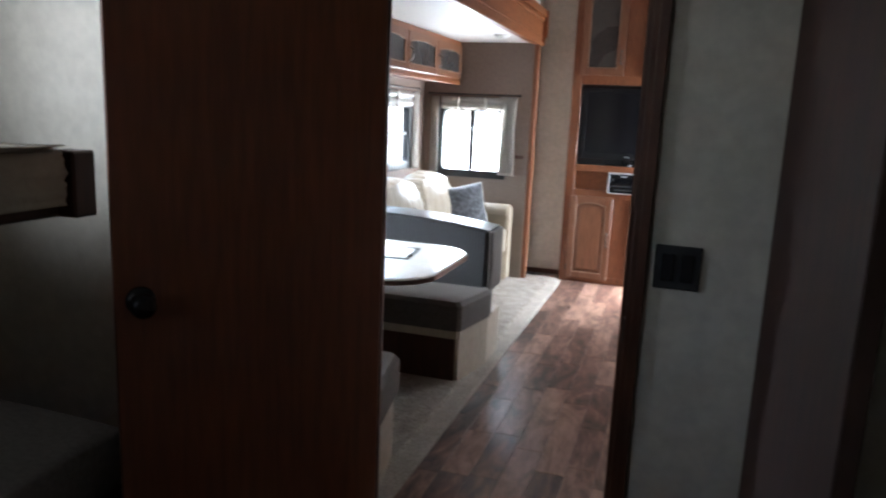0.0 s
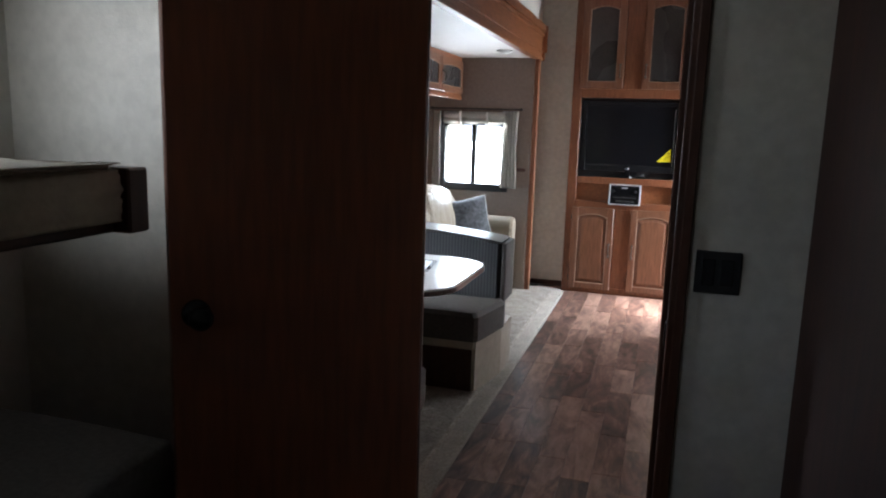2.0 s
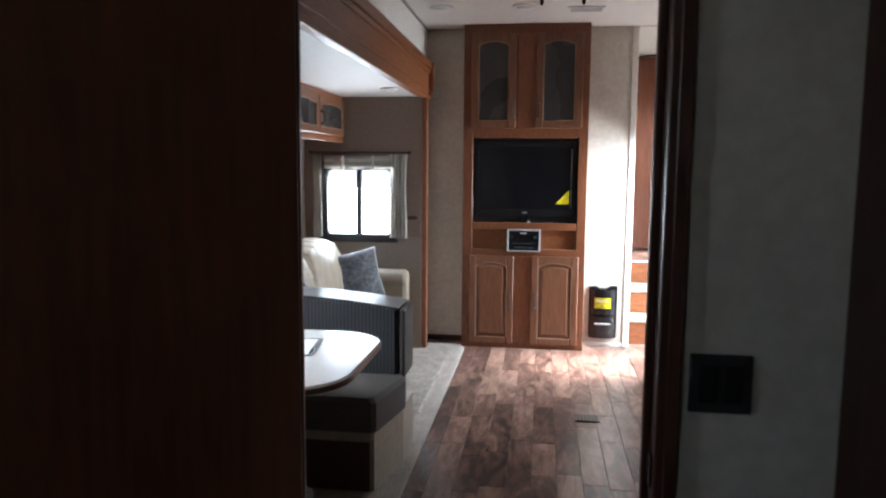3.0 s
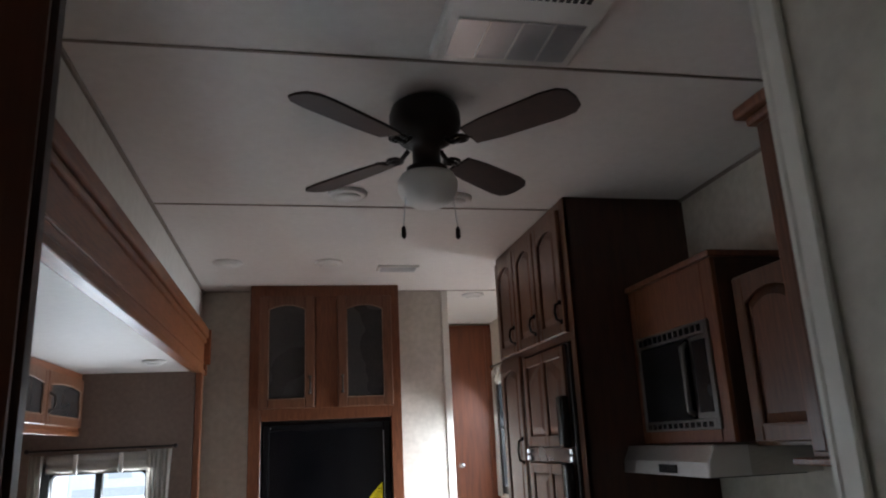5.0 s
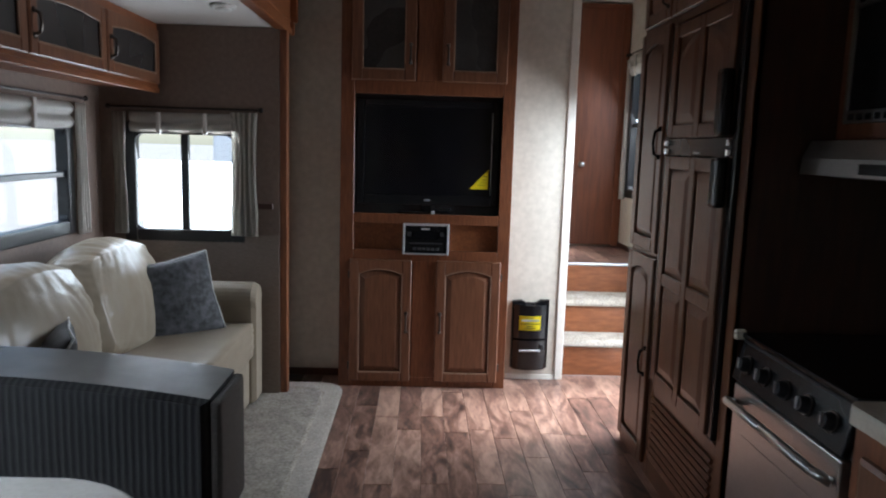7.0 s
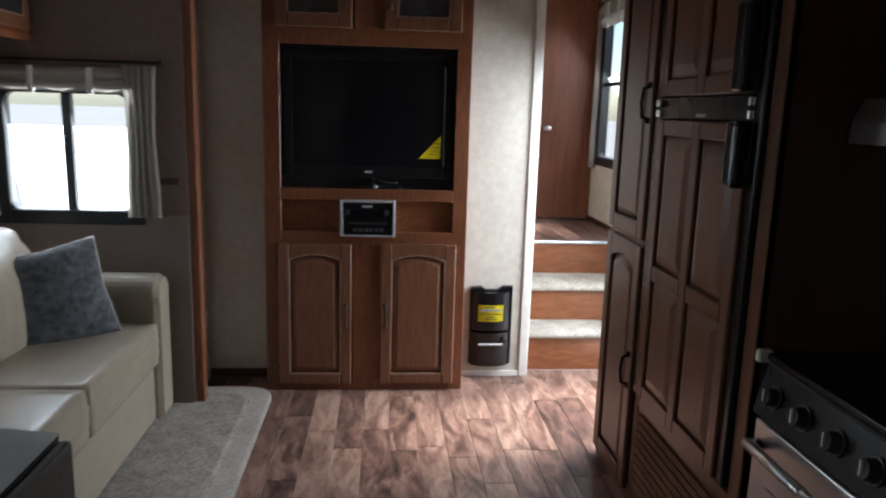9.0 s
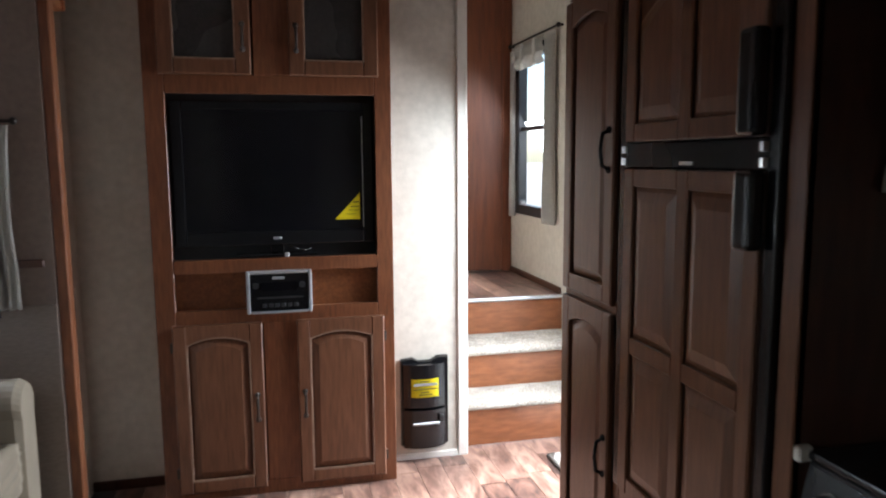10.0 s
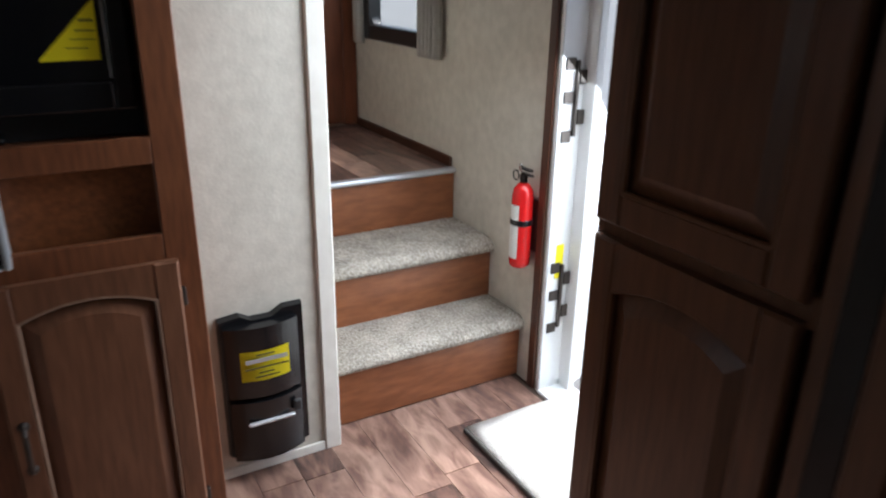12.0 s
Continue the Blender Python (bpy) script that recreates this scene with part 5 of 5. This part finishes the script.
def throw_pillow(name, m, size, thick, fabric, label):
    p = thing(name, m.translation, label, "pillow", "throw pillows")
    bm = bmesh.new()
    n = 20
    for s in (1, -1):
        g = {}
        for i in range(n + 1):
            for j in range(n + 1):
                u, v = i / n * 2 - 1, j / n * 2 - 1
                e = ((1 - u * u) * (1 - v * v)) ** 0.42
                k = 1 - 0.07 * (1 - abs(u * v)) * max(abs(u), abs(v)) ** 3
                g[i, j] = bm.verts.new((u * size / 2 * k, s * (thick / 2 * e * (1 + 0.1 * noise.noise(Vector((u * 2, v * 2, s))))), v * size / 2 * k))
        for i in range(n):
            for j in range(n):
                bm.faces.new((g[i, j], g[i + 1, j], g[i + 1, j + 1], g[i, j + 1]))
    bmesh.ops.remove_doubles(bm, verts=bm.verts, dist=0.0005)
    bmesh.ops.recalc_face_normals(bm, faces=bm.faces)
    bmesh.ops.transform(bm, matrix=m, verts=bm.verts)
    part("cover", bm, fabric, p, smooth=True)
    k = lambda u, v: 1 - 0.07 * (1 - abs(u * v)) * max(abs(u), abs(v)) ** 3
    ring = []
    for a, b in ((-1, -1), (1, -1), (1, 1), (-1, 1)):
        nxt = {(-1, -1): (1, -1), (1, -1): (1, 1), (1, 1): (-1, 1), (-1, 1): (-1, -1)}[(a, b)]
        for q in range(8):
            u, v = a + (nxt[0] - a) * q / 8, b + (nxt[1] - b) * q / 8
            ring.append(m @ Vector((u * size / 2 * k(u, v), 0, v * size / 2 * k(u, v))))
    part("piping", bar([*ring, ring[0]], 0.004, 6), PIPING, p, "pale piped edge", smooth=True)


throw_pillow("throw_pillow", Matrix.Translation((-1.285, -0.60, 0.635)) @ Matrix.Rotation(radians(30), 4, "Z") @ Matrix.Rotation(radians(-14), 4, "X") @ Matrix.Rotation(radians(-10), 4, "Y"), 0.42, 0.15, PILLOW, "grey patterned throw pillow leaning on the sofa arm")
throw_pillow("throw_pillow", Matrix.Translation((-1.40, -1.66, 0.585)) @ Matrix.Rotation(radians(-62), 4, "Z") @ Matrix.Rotation(radians(-30), 4, "X"), 0.40, 0.14, DARKPIL, "dark patterned throw pillow lying on the sofa")


def bench(name, y_back, s, label):
    """A dinette bench: s is +1 when the backrest stands on the +y side."""
    b = thing(name, (-1.18, y_back - s * 0.25, 0), label, "bench", "dinette benches")
    X0, X1, back = -1.78, -0.575, (-0.11 if s > 0 else 0.02)

    def Y(d):
        return y_back - s * d

    def B(x0, x1, d0, d1, z0, z1):
        lo, hi = sorted((Y(d0), Y(d1)))
        return (x0, x1, lo, hi, z0, z1)

    # base with an angled aisle side
    pl = [(X0, Y(back)), (-0.548, Y(back)), (-0.548, Y(0.16)), (-0.615, Y(0.50)), (X0, Y(0.50))]
    part("base", prism(bmesh.new(), pl, pl, flat, 0.0, 0.30), BOOTHSIDE, b, "tan vinyl bench base")
    fr_ = [(X0, Y(0.501)), (-0.635, Y(0.501)), (-0.635, Y(0.512)), (X0, Y(0.512))]
    part("front_panel", prism(bmesh.new(), fr_, fr_, flat, 0.0, 0.25), DARKTRIM, b, "dark wood bench front")
    part("front_rail", boxes(B(X0, -0.62, 0.50, 0.525, 0.255, 0.335), bevel=0.006), BOOTHSIDE, b)
    st_ = [(X0, Y(0.10)), (-0.545, Y(0.10)), (-0.535, Y(0.18)), (-0.60, Y(0.52)), (-0.62, Y(0.54)), (X0, Y(0.54))]
    bm = prism(bmesh.new(), st_, st_, flat, 0.305, 0.44)
    prism(bm, st_, [((u + 1.2) * 0.97 - 1.2, (v - Y(0.3)) * 0.94 + Y(0.3)) for u, v in st_], flat, 0.44, 0.462)
    part("seat_cushion", bm, SEATFAB, b, "grey-brown fabric seat cushion")
    # arched padded backrest
    n = 18
    ol = [(X1, 0.44), (X0, 0.44)] + [(X0 + (X1 - X0) * i / n, 0.846 - 0.055 * max(0, (i / n - 0.35) / 0.65) ** 2.2) for i in range(n + 1)]
    to3 = lambda u, v, d: (u, Y(d), v)
    bm = prism(bmesh.new(), ol, ol, to3, back, 0.12)
    prism(bm, ol, [((u + 1.2) * 0.97 - 1.2, (v - 0.66) * 0.93 + 0.66) for u, v in ol], to3, 0.12, 0.145)
    part("backrest", bm, STRIPE, b, "charcoal striped backrest")
    cap = [(u, v) for u, v in ol[2:]]
    bm = bmesh.new()
    a = [bm.verts.new((u, Y(back - 0.006), v + 0.004)) for u, v in cap]
    c = [bm.verts.new((u, Y(0.131), v + 0.004)) for u, v in cap]
    for i in range(n):
        bm.faces.new((a[i], a[i + 1], c[i + 1], c[i]))
    bmesh.ops.solidify(bm, geom=bm.faces[:], thickness=-0.022)
    bmesh.ops.recalc_face_normals(bm, faces=bm.faces)
    part("cap", bm, PIPING, b, "pale vinyl cap")
    part("side_panel", boxes(B(-0.5745, -0.546, back + 0.004, 0.135, 0.44, 0.789), bevel=0.01, seg=2), SEATFAB, b)
    return b


bench("dinette_bench", -2.31, 1, "charcoal striped dinette bench with a tan vinyl base")
bench("dinette_bench", -4.24, -1, "charcoal dinette bench by the slide-out rear wall")

tb = thing("dinette_table", (-1.2, -3.27, 0), "pale laminate dinette table with rounded end", "table")
tp = [(-1.78, -3.66), (-0.92, -3.66)] + [(-0.79 + 0.24 * math.cos(radians(q)) - 0.0, -3.42 + 0.24 * math.sin(radians(q))) for q in range(-80, 1, 10)] + [(-0.79 + 0.24 * math.cos(radians(q)), -2.98 + 0.20 * math.sin(radians(q))) for q in range(0, 81, 10)] + [(-0.92, -2.78), (-1.78, -2.78)]
bm = prism(bmesh.new(), tp, tp, flat, 0.722, 0.746)
prism(bm, tp, [((u + 1.2) * 0.99 - 1.2, (v + 3.24) * 0.985 - 3.24) for u, v in tp], flat, 0.746, 0.752)
part("tabletop", bm, TABLETOP, tb)
part("edge_band", prism(bmesh.new(), [((u + 1.2) * 1.003 - 1.2, (v + 3.24) * 1.004 - 3.24) for u, v in tp], [((u + 1.2) * 1.003 - 1.2, (v + 3.24) * 1.004 - 3.24) for u, v in tp], flat, 0.724, 0.744), DARKTRIM, tb, "dark edge band")
for x in (-1.5, -0.98):
    bm = bmesh.new()
    rod(bm, (x, -3.24, 0.02), (x, -3.24, 0.722), 0.03, n=20)
    part("leg", bm, CHROME, tb, "chrome pedestal leg", smooth=True)
fold = thing("brochure", (-1.0, -3.2, 0.752), "printed brochure lying on the dinette table", "brochure")
bm = bmesh.new()
box(bm, -0.21, 0.21, -0.14, 0.14, 0.0, 0.003, m=Matrix.Translation((-0.99, -3.12, 0.7525)) @ Matrix.Rotation(radians(8), 4, "Z"))
part("cover", bm, SMOKED, fold, "dark printed cover")
bm = bmesh.new()
box(bm, -0.19, 0.19, -0.12, 0.12, 0.0, 0.0012, m=Matrix.Translation((-0.99, -3.12, 0.7556)) @ Matrix.Rotation(radians(8), 4, "Z"))
part("page", bm, PAPER, fold)

# rug over the slide-out floor
rug = thing("rug", (-0.7, -2.1, 0), "tan bordered carpet runner along the slide-out", "rug")


def runner(x1, y1, rad, inset):
    a = x1 - inset
    b = y1 - inset
    return [(XS, -4.29), (a, -4.29)] + [(a - rad + rad * math.cos(radians(q)), b - rad + rad * math.sin(radians(q))) for q in range(0, 91, 10)] + [(XS if inset == 9 else -0.858, b), (-0.858, -0.21), (XS, -0.21)]


r0, r1 = runner(-0.492, 0.022, 0.16, 0.0), runner(-0.492, 0.022, 0.13, 0.012)
bm = prism(bmesh.new(), r0, r0, flat, 0.0006, 0.010)
prism(bm, r0, r1, flat, 0.010, 0.014)
part("border", bm, CARPET, rug, "paler carpet border")
r2 = runner(-0.492, 0.022, 0.10, 0.115)
part("field", prism(bmesh.new(), r2, r2, flat, 0.0142, 0.0185), CARPETB, rug, "patterned carpet field")
r3, r4 = runner(-0.492, 0.022, 0.11, 0.095), runner(-0.492, 0.022, 0.105, 0.108)
part("inlay_line", prism(bmesh.new(), r3, r4, flat, 0.0142, 0.0165), STEPCARPET, rug, "pale inlay line")

# ---- ceiling things ----
fan = thing("ceiling_fan", (0.178, -2.777, 2.3), "dark bronze four-blade ceiling fan with an opal light", "ceiling fan")
fc = (0.178, -2.777, 0)
part("housing", turned([(0.085, 2.619), (0.106, 2.603), (0.116, 2.575), (0.116, 2.53), (0.10, 2.505), (0.085, 2.485), (0.06, 2.47), (0.045, 2.465), (0.045, 2.40), (0.065, 2.392), (0.068, 2.375), (0.05, 2.372)], fc, 32), BRONZE, fan, smooth=True)
part("glass_shade", turned([(0.045, 2.374), (0.085, 2.366), (0.096, 2.345), (0.094, 2.315), (0.08, 2.285), (0.05, 2.268), (0.012, 2.262)], fc, 32), OPAL, fan, "opal glass bowl shade", smooth=True)
for i in range(4):
    m = Matrix.Translation((0.178, -2.777, 2.455)) @ Matrix.Rotation(radians(40.5 + 90 * i), 4, "Z")
    bl = [(0.17, -0.045), (0.26, -0.058), (0.46, -0.066), (0.51, -0.060), (0.535, -0.040), (0.542, 0.0), (0.535, 0.040), (0.51, 0.060), (0.46, 0.066), (0.26, 0.058), (0.17, 0.045)]
    bm = prism(bmesh.new(), bl, bl, flat, -0.004, 0.004)
    bmesh.ops.transform(bm, matrix=m @ Matrix.Rotation(radians(-12), 4, "X"), verts=bm.verts)
    blade = part("blade", bm, BLADE, fan, "dark walnut fan blade")
    bm = bar([(0.075, 0, 0.02), (0.11, 0, -0.005), (0.16, 0.0, 0.0), (0.20, 0.022, 0.002)], 0.008, 8)
    for q in range(10):
        t0, t1 = 2 * math.pi * q / 10, 2 * math.pi * (q + 1) / 10
        rod(bm, (0.135 + 0.026 * math.cos(t0), 0.026 * math.sin(t0), 0), (0.135 + 0.026 * math.cos(t1), 0.026 * math.sin(t1), 0), 0.006, n=6)
    bmesh.ops.transform(bm, matrix=m, verts=bm.verts)
    part("blade_arm", bm, BRONZE, blade, "scrolled bronze blade arm", smooth=True)
for dx in (-0.085, 0.085):
    bm = bmesh.new()
    rod(bm, (0.178 + dx * 0.8, -2.80, 2.39), (0.178 + dx, -2.80, 2.19), 0.0016, n=6)
    ch = part("pull_chain", bm, SILVER, fan)
    part("pull_knob", turned([(0.003, 2.192), (0.007, 2.185), (0.008, 2.16), (0.004, 2.152)], (0.178 + dx, -2.80, 0), 12), BRONZE, ch, smooth=True)

ac = thing("air_conditioner_vent", (0.34, -3.38, C), "white ceiling air-conditioner shroud with grilles", "vent")
part("shroud", boxes((0.13, 0.545, -3.70, -3.12, C - 0.045, C - 0.001), bevel=0.016, seg=2), WHITE, ac)
part("filter_panel", boxes((0.165, 0.51, -3.35, -3.165, C - 0.050, C - 0.044), bevel=0.003), SILVER, ac, "grey filter panel")
for x in (0.25, 0.337, 0.425):
    part("panel_rib", boxes((x - 0.003, x + 0.003, -3.35, -3.165, C - 0.053, C - 0.049)), WHITE, ac)
for i in range(2):
    for j in range(14):
        x = 0.235 + j * 0.018
        part("louvre", boxes((x, x + 0.011, -3.49 - i * 0.055, -3.445 - i * 0.055, C - 0.049, C - 0.044)), BLACKMATT, ac)


def puck(x, y, z, r, label):
    p = thing("ceiling_light", (x, y, z), label, "ceiling light", "ceiling lights")
    part("ring", turned([(r, -0.001), (r, -0.008), (r * 0.88, -0.016), (r * 0.72, -0.017)], (x, y, z), 28), WHITE, p, smooth=True)
    part("lens", turned([(r * 0.70, -0.012), (r * 0.6, -0.024), (r * 0.25, -0.029)], (x, y, z), 24), OPAL, p, "frosted lens", smooth=True)


for x, y in ((-0.625, -0.645), (-0.04, -0.65), (-0.01, -1.89), (0.473, -1.85), (1.09, 0.35)):
    puck(x, y, C, 0.085, "white round ceiling light, unlit")
puck(-0.975, -0.79, 2.04, 0.06, "small white puck light in the slide-out ceiling, unlit")
cv = thing("ceiling_vent", (0.395, -0.52, C), "white rectangular ceiling air vent", "vent")
part("frame", boxes((0.265, 0.525, -0.585, -0.455, C - 0.014, C - 0.001), bevel=0.004), WHITE, cv)
for i in range(6):
    part("slat", boxes((0.285, 0.505, -0.572 + i * 0.018, -0.562 + i * 0.018, C - 0.02, C - 0.013), bevel=0.002), SILVER, cv)
fv = thing("floor_vent", (0.41, -1.64, 0), "brown metal floor register in the planks", "vent")
part("frame", boxes((0.34, 0.48, -1.70, -1.58, 0.0012, 0.007), bevel=0.002), PEWTER, fv)
for i in range(6):
    part("slat", boxes((0.352 + i * 0.021, 0.362 + i * 0.021, -1.69, -1.59, 0.0065, 0.009)), BRONZE, fv)

outlet = thing("wall_outlet", (XR, -2.335, 1.13), "white double outlet plate on the mosaic backsplash", "outlet")
part("plate", boxes((XR - 0.018, XR - 0.0105, -2.40, -2.27, 1.09, 1.175), bevel=0.003), WHITE, outlet)
for y in (-2.365, -2.305):
    part("socket", boxes((XR - 0.0205, XR - 0.0175, y - 0.018, y + 0.018, 1.105, 1.16), bevel=0.001), WHITE, outlet)

# neighbouring trailers seen through the openings


def trailer(x, y, turn, w, d, h, label):
    m = Matrix.Translation((x, y, -0.9)) @ Matrix.Rotation(radians(turn), 4, "Z")
    tr = thing("travel_trailer", (x, y, -0.9), label, "trailer", "parked trailers")
    bm = bmesh.new()
    box(bm, -w / 2, w / 2, -d / 2, d / 2, 0.55, h, bevel=0.12, seg=3, m=m)
    part("body", bm, ALU, tr)
    bm = bmesh.new()
    box(bm, -w / 2 + 0.2, w / 2 - 0.2, -d / 2 - 0.01, d / 2 + 0.01, 0.9, 1.25, bevel=0.01, m=m)
    part("stripe", bm, SILVER, tr)
    for k in (-0.28, 0.05, 0.30):
        bm = bmesh.new()
        box(bm, k * w - 0.45, k * w + 0.45, -d / 2 - 0.02, d / 2 + 0.02, 1.6, 2.2, bevel=0.01, m=m)
        part("window", bm, SILVER, tr)
    for k in (-0.08, 0.08):
        for sd in (-1, 1):
            bm = bmesh.new()
            rod(bm, (k * w, sd * (d / 2 - 0.25), 0.36), (k * w, sd * (d / 2 - 0.02), 0.36), 0.36, n=24)
            bmesh.ops.transform(bm, matrix=m, verts=bm.verts)
            part("wheel", bm, BLACKMATT, tr)


trailer(-5, 30, 6, 9, 2.5, 3.2, "white travel trailer parked across the lot")
trailer(16, 11, 85, 9, 2.5, 3.2, "white travel trailer parked beyond the entry")

# ---- backsplash tiles ----
bs = thing("backsplash", (XR, -3.0, 0.87), "mosaic tile backsplash in cream, tan and brown", "backsplash")
part("grout", boxes((XR - 0.008, XR - 0.0005, -4.02, -1.905, 0.872, 1.185)), MORTAR, bs, "grey grout bed")
tile_meshes = []
for i, mt in enumerate(TILE_MATS):
    tile_meshes.append(mesh_of("tile", boxes((-0.004, 0.004, -0.0235, 0.0235, -0.0105, 0.0105), bevel=0.0015), mt))
rng = random.Random(4)
rest = [bmesh.new() for _ in TILE_MATS]
count = 0
for j in range(12):
    for i in range(42):
        y = -1.932 - i * 0.050 - (0.025 if j % 2 else 0)
        z = 0.886 + j * 0.0246
        k = rng.choice((0, 0, 1, 1, 2, 2, 3))
        if y < -4.0:
            continue
        if i < 24:
            ob = new("tile", tile_meshes[k])
            ob.parent = bs
            ob.matrix_parent_inverse = bs.matrix_basis.inverted()
            ob.matrix_basis = Matrix.Translation((XR - 0.0105 - rng.random() * 0.001, y, z))
            count += 1
        else:
            box(rest[k], XR - 0.0145, XR - 0.0065, y - 0.0235, y + 0.0235, z - 0.0105, z + 0.0105)
for k, bm in enumerate(rest):
    tagged(part("tile_rest", bm, TILE_MATS[k], bs), kind="stuff")

# ---- floor planks ----
floor = bpy.data.objects["floor"]
W, GAP = 0.122, 0.0012
lengths = (0.42, 0.60, 0.78)
plank_meshes = [mesh_of("plank", boxes((-W / 2 + GAP / 2, W / 2 - GAP / 2, -l / 2 + GAP / 2, l / 2 - GAP / 2, -0.006, 0.0), bevel=0.0012), PLANK) for l in lengths]
rng = random.Random(9)
far = bmesh.new()
fv_, ff_ = [], []
for i in range(-8, 14):
    x = 0.03 + i * W
    if x - W / 2 < XL or x + W / 2 > XR:
        continue
    y = 0.28 - rng.random() * 0.3
    y_top = 0.284
    first = True
    while y_top > -8.0:
        k = rng.randrange(3)
        l = lengths[k]
        if first:
            cut = 0.15 + rng.random() * 0.3
            first = False
            l, k = cut, None
        y0 = y_top - l
        yc = (y_top + y0) / 2
        if k is not None and y_top > -3.6 and x > -0.62:
            ob = new("plank", plank_meshes[k])
            ob.parent = floor
            ob.matrix_basis = Matrix.Translation((x, yc, 0))
        else:
            b0 = len(fv_)
            xa, xb, ya, yb = x - W / 2 + GAP / 2, x + W / 2 - GAP / 2, y0 + GAP / 2, y_top - GAP / 2
            fv_ += [(xa, ya, -0.006), (xb, ya, -0.006), (xb, yb, -0.006), (xa, yb, -0.006), (xa, ya, 0), (xb, ya, 0), (xb, yb, 0), (xa, yb, 0)]
            ff_ += [tuple(b0 + q for q in f) for f in ((4, 5, 6, 7), (0, 1, 5, 4), (1, 2, 6, 5), (2, 3, 7, 6), (3, 0, 4, 7))]
        y_top = y0
me = bpy.data.meshes.new("plank_rest")
me.from_pydata(fv_, [], ff_)
me.materials.append(PLANK_REST)
ob = new("plank_rest", me)
ob.parent = floor
tagged(ob, kind="stuff")
# planks on the landing
stairs_ob = bpy.data.objects["stairs"]
lw = 0.118
for i in range(7):
    for j, (a, b) in enumerate(((0.786, 1.1), (1.1, 1.45), (1.45, 1.698))):
        x0 = XA + i * lw
        x1 = min(x0 + lw, XB)
        if x1 - x0 < 0.01:
            continue
        o = 0.08 * ((i * 7) % 3 - 1)
        a_ = a if j == 0 else a + o
        b_ = b if j == 2 else b + o
        part("plank", boxes((x0 + 0.001, x1 - 0.001, a_ + 0.001, b_ - 0.001, 0.6445, 0.662), bevel=0.001), PLANK, stairs_ob)
